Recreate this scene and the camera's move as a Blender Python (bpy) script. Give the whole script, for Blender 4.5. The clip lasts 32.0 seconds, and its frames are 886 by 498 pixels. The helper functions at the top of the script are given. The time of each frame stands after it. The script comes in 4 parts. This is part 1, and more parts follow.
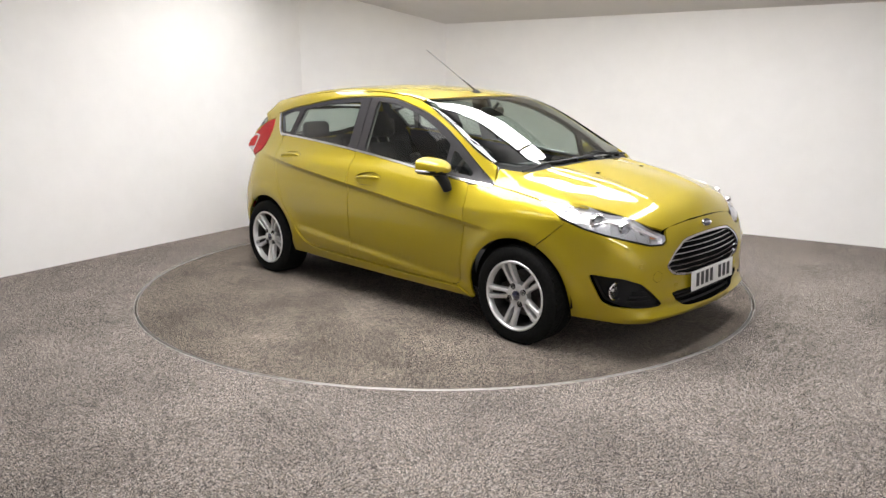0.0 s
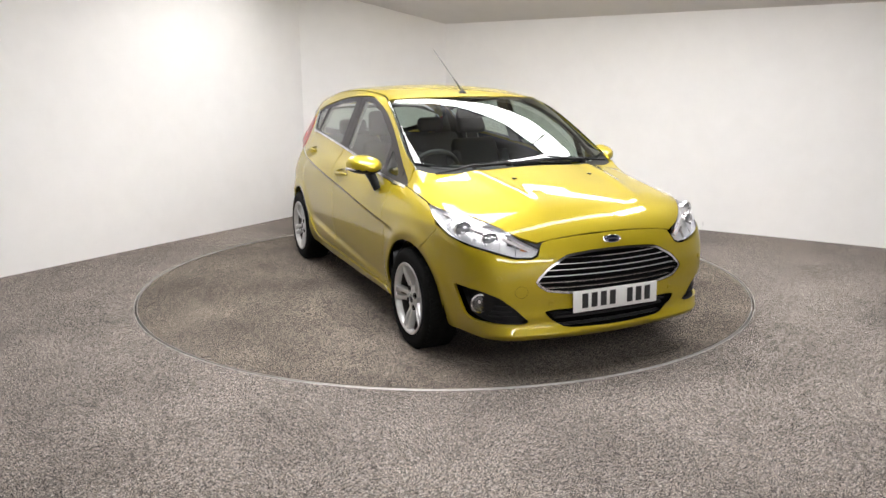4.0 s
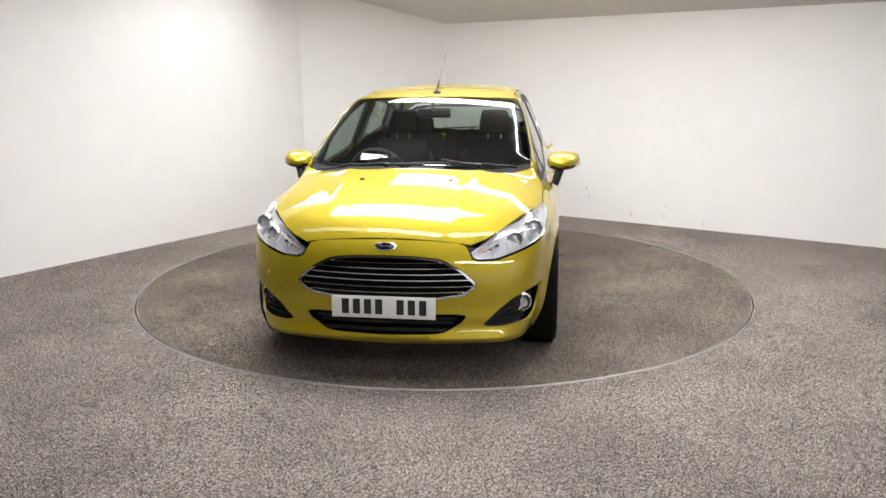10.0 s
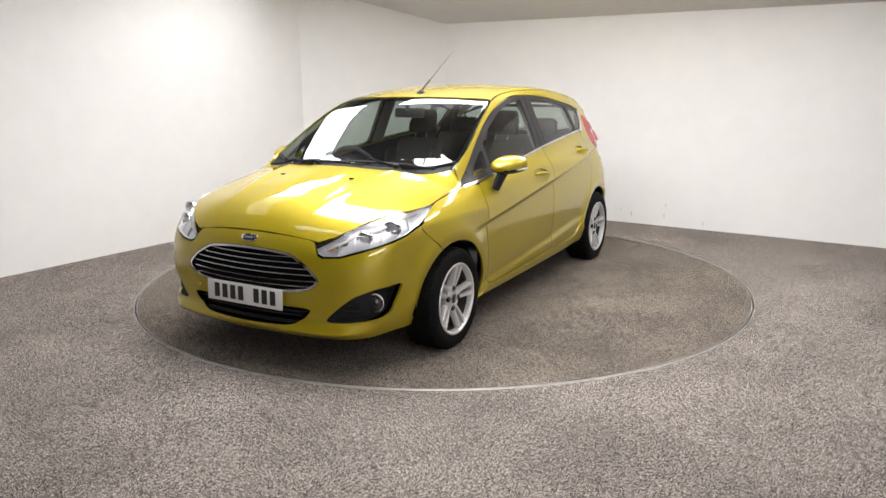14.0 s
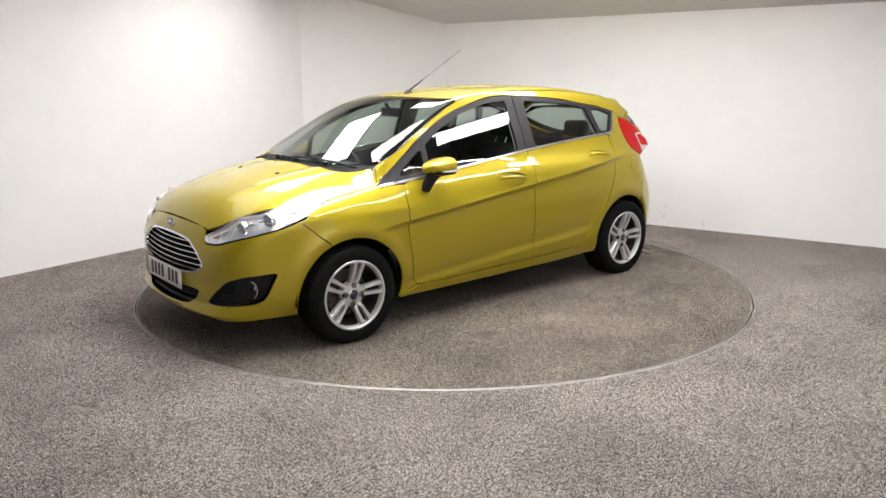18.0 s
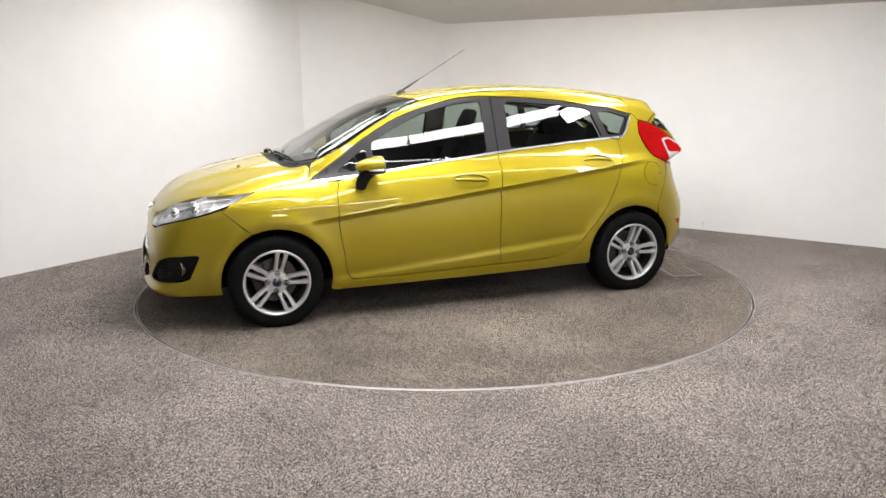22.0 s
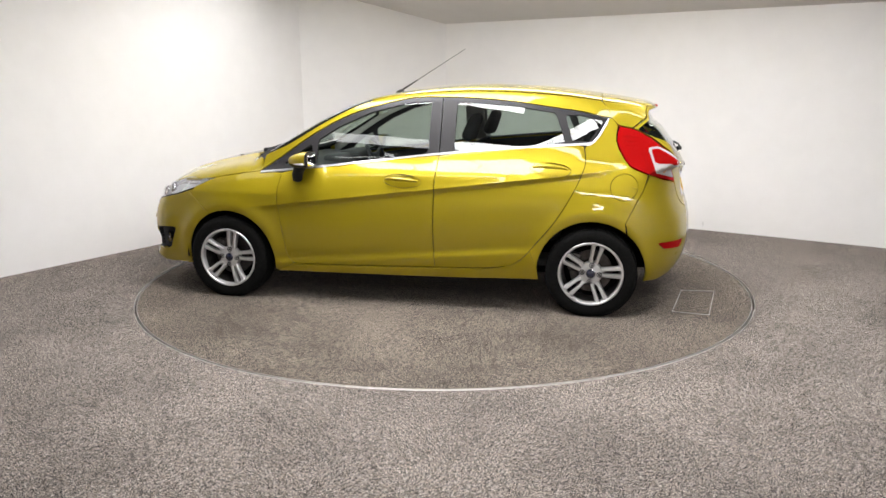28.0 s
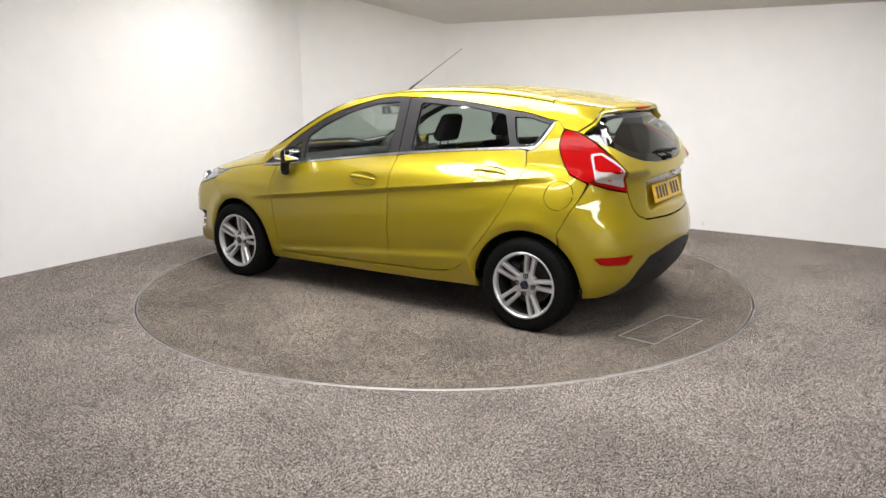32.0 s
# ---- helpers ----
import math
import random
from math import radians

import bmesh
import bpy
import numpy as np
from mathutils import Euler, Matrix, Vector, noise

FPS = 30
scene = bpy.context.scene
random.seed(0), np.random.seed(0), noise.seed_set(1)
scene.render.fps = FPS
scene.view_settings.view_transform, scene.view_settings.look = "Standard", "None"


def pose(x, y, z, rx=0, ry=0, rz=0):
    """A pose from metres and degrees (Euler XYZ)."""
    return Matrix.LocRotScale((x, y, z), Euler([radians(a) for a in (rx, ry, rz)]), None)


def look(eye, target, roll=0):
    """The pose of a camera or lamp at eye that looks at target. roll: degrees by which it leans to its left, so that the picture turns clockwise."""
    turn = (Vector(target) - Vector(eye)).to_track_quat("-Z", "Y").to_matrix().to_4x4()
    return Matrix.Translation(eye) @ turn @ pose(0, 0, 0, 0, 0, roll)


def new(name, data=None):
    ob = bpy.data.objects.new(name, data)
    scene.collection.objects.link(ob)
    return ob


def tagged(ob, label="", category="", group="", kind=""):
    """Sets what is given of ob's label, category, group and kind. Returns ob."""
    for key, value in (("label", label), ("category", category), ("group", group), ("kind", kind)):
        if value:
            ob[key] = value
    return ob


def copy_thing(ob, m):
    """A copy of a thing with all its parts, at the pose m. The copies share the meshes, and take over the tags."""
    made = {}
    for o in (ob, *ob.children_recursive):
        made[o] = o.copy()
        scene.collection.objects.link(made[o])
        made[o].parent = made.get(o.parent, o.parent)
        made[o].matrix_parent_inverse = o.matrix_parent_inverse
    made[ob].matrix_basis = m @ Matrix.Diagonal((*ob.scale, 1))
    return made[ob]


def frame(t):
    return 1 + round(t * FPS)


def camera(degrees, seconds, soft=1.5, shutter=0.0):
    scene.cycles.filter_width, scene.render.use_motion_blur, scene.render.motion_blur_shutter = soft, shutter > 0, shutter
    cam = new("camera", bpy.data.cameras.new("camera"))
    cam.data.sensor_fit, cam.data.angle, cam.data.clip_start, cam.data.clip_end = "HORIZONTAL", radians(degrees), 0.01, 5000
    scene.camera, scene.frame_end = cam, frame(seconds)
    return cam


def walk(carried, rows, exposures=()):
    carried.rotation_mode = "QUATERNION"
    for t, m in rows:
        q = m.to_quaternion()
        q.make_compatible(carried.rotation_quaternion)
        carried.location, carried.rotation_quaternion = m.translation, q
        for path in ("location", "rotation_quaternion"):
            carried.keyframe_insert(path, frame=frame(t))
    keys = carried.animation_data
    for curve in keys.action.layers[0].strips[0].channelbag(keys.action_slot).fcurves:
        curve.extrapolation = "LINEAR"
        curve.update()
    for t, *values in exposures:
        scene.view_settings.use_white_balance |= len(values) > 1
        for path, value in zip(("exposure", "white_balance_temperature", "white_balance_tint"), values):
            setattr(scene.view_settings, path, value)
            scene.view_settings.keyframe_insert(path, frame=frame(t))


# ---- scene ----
from mathutils.geometry import delaunay_2d_cdt

# camera on a fixed stand before the turntable
cam = camera(60.94, 32.0, soft=1.5)
EYE = Vector((0.0, -5.664, 1.4605))
AIM = EYE + Vector((math.sin(radians(-.07)) * math.cos(radians(12.41)), math.cos(radians(-.07)) * math.cos(radians(12.41)), -math.sin(radians(12.41))))
STAND = look(EYE, AIM, -.32)
walk(cam, [(0.0, STAND), (32.0, STAND)])

# closed studio: its light boxes give the light, the world almost none
world = bpy.data.worlds.new("world")
world.use_nodes = True
world.node_tree.nodes["Background"].inputs[0].default_value = (.9, .95, 1, 1)
world.node_tree.nodes["Background"].inputs[1].default_value = .02
scene.world = world
scene.view_settings.exposure = 0.0
PANEL_POWER = 16.8


# ---- materials ----
def mat(name, colour, rough=.5, metal=0.0, coat=0.0, spec=.5, emit=0.0):
    m = bpy.data.materials.new(name)
    m.use_nodes = True
    b = m.node_tree.nodes["Principled BSDF"]
    b.inputs["Base Color"].default_value = (*colour, 1)
    b.inputs["Roughness"].default_value = rough
    b.inputs["Metallic"].default_value = metal
    b.inputs["Coat Weight"].default_value = coat
    b.inputs["Coat Roughness"].default_value = .02
    b.inputs["Specular IOR Level"].default_value = spec
    if emit:
        b.inputs["Emission Color"].default_value = (*colour, 1)
        b.inputs["Emission Strength"].default_value = emit
    return m


def node(m, kind, **values):
    n = m.node_tree.nodes.new(kind)
    for k, v in values.items():
        n.inputs[k.replace("_", " ")].default_value = v
    return n


def join(m, a, out, b, into):
    m.node_tree.links.new(a.outputs[out], b.inputs[into])


def ramp(m, stops):
    n = m.node_tree.nodes.new("ShaderNodeValToRGB")
    e = n.color_ramp.elements
    while len(e) < len(stops):
        e.new(.5)
    for i, (p, c) in enumerate(stops):
        e[i].position, e[i].color = p, (*c, 1)
    return n


def place(m, scale=1.0):
    c = m.node_tree.nodes.new("ShaderNodeTexCoord")
    g = m.node_tree.nodes.new("ShaderNodeMapping")
    g.inputs["Scale"].default_value = (scale, scale, scale)
    join(m, c, "Object", g, "Vector")
    return g


def grain(m, scale, low, high, bump=0.0, detail=6.0, rough=None):
    """Noise between two colours, with relief and uneven gloss."""
    b = m.node_tree.nodes["Principled BSDF"]
    p = place(m)
    n = node(m, "ShaderNodeTexNoise", Scale=scale, Detail=detail, Roughness=.6)
    join(m, p, "Vector", n, "Vector")
    r = ramp(m, [(.3, low), (.7, high)])
    join(m, n, "Fac", r, "Fac")
    join(m, r, "Color", b, "Base Color")
    if bump:
        h = node(m, "ShaderNodeBump", Strength=bump, Distance=.002)
        join(m, n, "Fac", h, "Height")
        join(m, h, "Normal", b, "Normal")
    if rough:
        q = node(m, "ShaderNodeMapRange", To_Min=rough[0], To_Max=rough[1])
        join(m, n, "Fac", q, "Value")
        join(m, q, "Result", b, "Roughness")
    return m


def carpet(name, tone, speck, wear):
    """Looped carpet: speckled yarn, fine pile and wide worn patches."""
    m = mat(name, tone, .95, spec=.15)
    b = m.node_tree.nodes["Principled BSDF"]
    p = place(m)
    fine = node(m, "ShaderNodeTexVoronoi", Scale=400.0)
    mid = node(m, "ShaderNodeTexNoise", Scale=38.0, Detail=4.0, Roughness=.6)
    wide = node(m, "ShaderNodeTexNoise", Scale=1.1, Detail=6.0, Roughness=.62)
    for n in (fine, mid, wide):
        join(m, p, "Vector", n, "Vector")
    k = tone
    grey = node(m, "ShaderNodeSeparateColor")
    join(m, fine, "Color", grey, "Color")
    r = ramp(m, [(.0, tuple(c * max(0, 1 - speck) for c in k)), (.30, tuple(c * (1 - .5 * speck) for c in k)), (.62, tuple(c * 1.05 for c in k)), (1.0, tuple(c * (1 + 1.5 * speck) for c in k))])
    join(m, grey, "Red", r, "Fac")
    tint = ramp(m, [(.36, (.90, .86, .82)), (.64, (1.05, 1.06, 1.08))])
    join(m, mid, "Fac", tint, "Fac")
    patch = ramp(m, [(.36, tuple([1 - wear] * 3)), (.66, tuple([1 + .5 * wear] * 3))])
    join(m, wide, "Fac", patch, "Fac")
    x = m.node_tree.nodes.new("ShaderNodeMixRGB")
    x.blend_type = "MULTIPLY"
    x.inputs[0].default_value = 1
    join(m, r, "Color", x, 1)
    join(m, tint, "Color", x, 2)
    y = m.node_tree.nodes.new("ShaderNodeMixRGB")
    y.blend_type = "MULTIPLY"
    y.inputs[0].default_value = 1
    join(m, x, "Color", y, 1)
    join(m, patch, "Color", y, 2)
    join(m, y, "Color", b, "Base Color")
    h = node(m, "ShaderNodeBump", Strength=.6, Distance=.004)
    join(m, fine, "Distance", h, "Height")
    join(m, h, "Normal", b, "Normal")
    return m


def car_paint():
    """Mustard metallic: flaked base under clear lacquer."""
    m = mat("mustard_metallic_paint", (.46, .36, .005), .52, .62, 1.0)
    b = m.node_tree.nodes["Principled BSDF"]
    p = place(m)
    flake = node(m, "ShaderNodeTexVoronoi", Scale=900.0)
    join(m, p, "Vector", flake, "Vector")
    r = ramp(m, [(.0, (.375, .287, .003)), (1.0, (.445, .343, .005))])
    join(m, flake, "Color", r, "Fac")
    join(m, r, "Color", b, "Base Color")
    h = node(m, "ShaderNodeBump", Strength=.05, Distance=.0005)
    join(m, flake, "Color", h, "Height")
    join(m, h, "Normal", b, "Normal")
    return m


def pane(name, tint, gloss=.05):
    """Thin glass: lets light through, mirrors more at a grazing angle."""
    m = bpy.data.materials.new(name)
    m.use_nodes = True
    t = m.node_tree
    t.nodes.remove(t.nodes["Principled BSDF"])
    clear = t.nodes.new("ShaderNodeBsdfTransparent")
    clear.inputs[0].default_value = (*tint, 1)
    shine = t.nodes.new("ShaderNodeBsdfGlossy")
    shine.inputs["Roughness"].default_value = .005
    shine.inputs["Color"].default_value = (1, 1, 1, 1)
    face = t.nodes.new("ShaderNodeLayerWeight")
    face.inputs[0].default_value = .5
    power = t.nodes.new("ShaderNodeMath")
    power.operation = "POWER"
    power.inputs[1].default_value = 5.0
    span = t.nodes.new("ShaderNodeMapRange")
    span.inputs["To Min"].default_value = gloss
    span.inputs["To Max"].default_value = 1.0
    mix = t.nodes.new("ShaderNodeMixShader")
    t.links.new(face.outputs["Facing"], power.inputs[0])
    t.links.new(power.outputs[0], span.inputs["Value"])
    t.links.new(span.outputs["Result"], mix.inputs[0])
    t.links.new(clear.outputs[0], mix.inputs[1])
    t.links.new(shine.outputs[0], mix.inputs[2])
    t.links.new(mix.outputs[0], t.nodes["Material Output"].inputs[0])
    return m


PAINT = car_paint()
GLASS = pane("car_glass", (.62, .69, .65), .075)
BOWL = mat("silvered_reflector", (.74, .74, .76), .30, .65)
LENS = pane("clear_lamp_lens", (.97, .97, .98), .08)
RED_LENS = mat("red_lamp_lens", (.40, .006, .006), .08, 0, 0, .09)
CLEAR_LAMP = mat("frosted_lamp_lens", (.62, .59, .58), .15, .1, 0, .4)
AMBER = mat("amber_bulb", (.60, .20, .03), .3, 0, .5)
BLACK = grain(mat("black_textured_plastic", (.012, .012, .013), .6, spec=.25), 220, (.010, .010, .011), (.02, .02, .021), .15)
GLOSS_BLACK = mat("satin_black_trim", (.008, .008, .009), .32, spec=.22)
FRAME_BLACK = mat("black_window_frame_paint", (.024, .0225, .024), .42, spec=.3)
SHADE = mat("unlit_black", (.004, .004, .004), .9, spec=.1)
CHROME = mat("chrome", (.82, .82, .83), .08, 1)
SATIN_CHROME = grain(mat("satin_silver", (.66, .66, .67), .3, 1), 60, (.60, .60, .61), (.72, .72, .73), 0, 4, (.22, .36))
ALLOY = grain(mat("silver_alloy_paint", (.66, .66, .66), .3, .55, .3), 90, (.54, .535, .53), (.63, .625, .62), 0, 4, (.30, .44))
RUBBER = grain(mat("tyre_rubber", (.02, .02, .02), .85, spec=.06), 70, (.005, .005, .005), (.011, .011, .0105), .2, 6, (.6, .9))
# worn steel, toned darker to hold the shade behind the spokes
DISC = grain(mat("shaded_worn_steel", (.10, .09, .08), .45, .8), 40, (.06, .05, .045), (.13, .12, .115))
NAVY = mat("navy_enamel", (.006, .008, .03), .2, 0, 1)
PLATE_WHITE = mat("white_reflective_plate", (.72, .72, .70), .35)
PLATE_YELLOW = mat("yellow_reflective_plate", (.80, .48, .02), .35)
INK = mat("black_ink", (.012, .012, .013), .4)
FABRIC = grain(mat("charcoal_seat_fabric", (.022, .022, .024), .9, spec=.2), 260, (.014, .014, .015), (.036, .036, .038), .4)
DASH = grain(mat("soft_black_dashboard", (.018, .018, .019), .65), 180, (.013, .013, .014), (.026, .026, .027), .25)
LINING = grain(mat("light_grey_roof_lining", (.42, .41, .38), .9), 200, (.38, .37, .34), (.46, .45, .42), .2)
CARD = grain(mat("dark_grey_door_trim", (.03, .03, .032), .7), 150, (.022, .022, .024), (.042, .042, .044), .2)
MIRROR = mat("mirror", (.9, .9, .9), .01, 1)
WALL = grain(mat("white_wall_paint", (.84, .825, .81), .75, spec=.3), 5, (.825, .81, .795), (.855, .84, .825), .05, 8)
CEIL = grain(mat("white_ceiling_paint", (.68, .66, .635), .85, spec=.2), 4, (.665, .645, .62), (.695, .675, .65), .04, 8)
FLOOR = carpet("grey_brown_flecked_carpet", (.222, .196, .177), 2.1, .24)
TABLE = carpet("worn_turntable_carpet", (.156, .134, .113), 2.3, .36)
STEEL = grain(mat("brushed_edge_strip", (.55, .53, .50), .45, .6), 30, (.48, .46, .43), (.66, .64, .61))
SCUFF = mat("grey_scuff", (.56, .55, .535), .9, spec=.1)
GLOW = {k: mat("light_diffuser", (1.0, .992, 1.005), .9, emit=PANEL_POWER * v) for k, v in (("middle", 1.0), ("far", 1.0), ("left", .55), ("side", .08), ("near", .85), ("edge", .30), ("right", 1.5), ("back", 1.2))}
PANEL_FRAME = mat("black_panel_frame", (.02, .02, .02), .6)
DARK_WALL = grain(mat("dark_grey_wall_paint", (.09, .088, .085), .8, spec=.2), 5, (.08, .078, .076), (.10, .098, .095), .05, 8)


# ---- mesh helpers ----
def finish(name, mesh, material, parent=None, label="", smooth=None):
    mesh.materials.append(material)
    ob = new(name, mesh)
    if parent:
        ob.parent = parent
    if label:
        ob["label"] = label
    if smooth is not None:
        for p in mesh.polygons:
            p.use_smooth = True
        if smooth < 180:
            mesh.set_sharp_from_angle(angle=radians(smooth))
    return ob


def part(name, bm, material, parent=None, label="", smooth=40):
    """One mesh object from a bmesh, under a thing or a part."""
    bmesh.ops.recalc_face_normals(bm, faces=bm.faces)
    mesh = bpy.data.meshes.new(name)
    bm.to_mesh(mesh)
    bm.free()
    return finish(name, mesh, material, parent, label, smooth)


def block(bm, size, at, bevel=.01, turn=None, taper=None, segments=3):
    """Adds a rounded box; taper narrows its top in x and y."""
    r = bmesh.ops.create_cube(bm, size=1)
    vs = r["verts"]
    for v in vs:
        k = taper if taper and v.co.z > 0 else (1, 1)
        v.co = Vector((v.co.x * size[0] * k[0], v.co.y * size[1] * k[1], v.co.z * size[2]))
    m = Matrix.Translation(at) @ (turn.to_4x4() if turn else Matrix())
    es = list({e for v in vs for e in v.link_edges})
    if bevel:
        out = bmesh.ops.bevel(bm, geom=es, offset=bevel, segments=segments, profile=.5, affect="EDGES", clamp_overlap=True)
        vs = list({v for f in out["faces"] for v in f.verts} | {v for v in vs if v.is_valid})
    for v in vs:
        v.co = m @ v.co
    return vs


def tube(bm, path, radius, sides=8, closed=False):
    """Adds a tube along a path; radius is a number or one for each point."""
    path = [Vector(p) for p in path]
    n = len(path)
    rings = []
    up = None
    for i, p in enumerate(path):
        a, b = path[(i - 1) % n if closed else max(i - 1, 0)], path[(i + 1) % n if closed else min(i + 1, n - 1)]
        d = (b - a).normalized()
        if up is None:
            up = d.orthogonal().normalized()
        up = (up - d * up.dot(d)).normalized()
        w = d.cross(up)
        r = radius[i] if isinstance(radius, (list, tuple)) else radius
        rings.append([bm.verts.new(p + (up * math.cos(t) + w * math.sin(t)) * r) for t in (2 * math.pi * k / sides for k in range(sides))])
    for i in range(n if closed else n - 1):
        a, b = rings[i], rings[(i + 1) % n]
        for k in range(sides):
            bm.faces.new((a[k], a[(k + 1) % sides], b[(k + 1) % sides], b[k]))
    if not closed:
        bm.faces.new(rings[0][::-1])
        bm.faces.new(rings[-1])


def lathe(bm, profile, steps=48, axis="y", cap=False):
    """Adds a turned body: profile of (radius, place along the axis)."""
    rings = []
    for r, h in profile:
        ring = []
        for k in range(steps):
            c, s = r * math.cos(2 * math.pi * k / steps), r * math.sin(2 * math.pi * k / steps)
            ring.append(bm.verts.new({"y": (c, h, s), "z": (c, s, h), "x": (h, c, s)}[axis]))
        rings.append(ring)
    for a, b in zip(rings, rings[1:]):
        for k in range(steps):
            bm.faces.new((a[k], a[(k + 1) % steps], b[(k + 1) % steps], b[k]))
    if cap:
        bm.faces.new(rings[0][::-1])
        bm.faces.new(rings[-1])


def slab(bm, outline, low, high, m=None):
    """Adds a prism over a flat outline (x, y) between two heights."""
    a = [bm.verts.new((x, y, low)) for x, y in outline]
    b = [bm.verts.new((x, y, high)) for x, y in outline]
    n = len(a)
    bm.faces.new(a[::-1])
    bm.faces.new(b)
    for i in range(n):
        bm.faces.new((a[i], a[(i + 1) % n], b[(i + 1) % n], b[i]))
    if m:
        for v in a + b:
            v.co = m @ v.co


def rounded(points, times=2, cut=.22):
    """A closed outline with its corners cut round."""
    p = np.array(points, float)
    for _ in range(times):
        q = np.roll(p, -1, 0)
        p = np.stack([p * (1 - cut) + q * cut, p * cut + q * (1 - cut)], 1).reshape(-1, 2)
    return p


def dense(p, step):
    out = []
    for a, b in zip(p, np.roll(p, -1, 0)):
        n = max(1, int(np.ceil(np.hypot(*(b - a)) / step)))
        out += [a + (b - a) * i / n for i in range(n)]
    return np.array(out)


def inside(p, q):
    """Which of the points q lie in the outline p."""
    hit = np.zeros(len(q), bool)
    for (ax, ay), (bx, by) in zip(p, np.roll(p, -1, 0)):
        if ay == by:
            continue
        c = ((ay > q[:, 1]) != (by > q[:, 1])) & (q[:, 0] < (bx - ax) * (q[:, 1] - ay) / (by - ay) + ax)
        hit ^= c
    return hit


def shrink(p, d):
    """Moves a closed outline inwards by d."""
    a = p - np.roll(p, 1, 0)
    b = np.roll(p, -1, 0) - p
    area = np.sum(p[:, 0] * np.roll(p[:, 1], -1) - np.roll(p[:, 0], -1) * p[:, 1])
    na, nb = (np.stack([-v[:, 1], v[:, 0]], 1) / np.maximum(np.hypot(v[:, 0], v[:, 1]), 1e-9)[:, None] for v in (a, b))
    n = na + nb
    n /= np.maximum(np.hypot(n[:, 0], n[:, 1]), .3)[:, None]
    return p + n * d * (1 if area > 0 else -1)


def on_skin(view, a, b, off=0.0):
    """Points of the car's skin, seen from its side, from above, or round its nose or tail; off metres outside it."""
    a, b = np.asarray(a, float), np.asarray(b, float)
    if view == "side":
        near, far, at = 1.1, .05, lambda r: (a, r, b)
    elif view == "top":
        near, far, at = 1.7, .3, lambda r: (a, b, r)
    elif view == "nose":
        near, far, at = 1.3, .1, lambda r: (1.0 + r * np.cos(a), r * np.sin(a), b)
    else:
        near, far, at = 1.3, .1, lambda r: (-1.0 - r * np.cos(a), r * np.sin(a), b)
    lo, hi = np.full(a.shape, far), np.full(a.shape, near)
    for _ in range(30):
        mid = (lo + hi) / 2
        out = body(*at(mid)) > 0
        hi, lo = np.where(out, mid, hi), np.where(out, lo, mid)
    p = np.stack([np.broadcast_to(v, a.shape) for v in at(hi)], 1)
    e = 1e-3
    g = np.stack([body(*(p + e * d).T) - body(*(p - e * d).T) for d in np.eye(3)], 1)
    g /= np.linalg.norm(g, axis=1)[:, None]
    o = off(a, b) if callable(off) else off
    return p + g * np.reshape(o, (-1, 1)), g


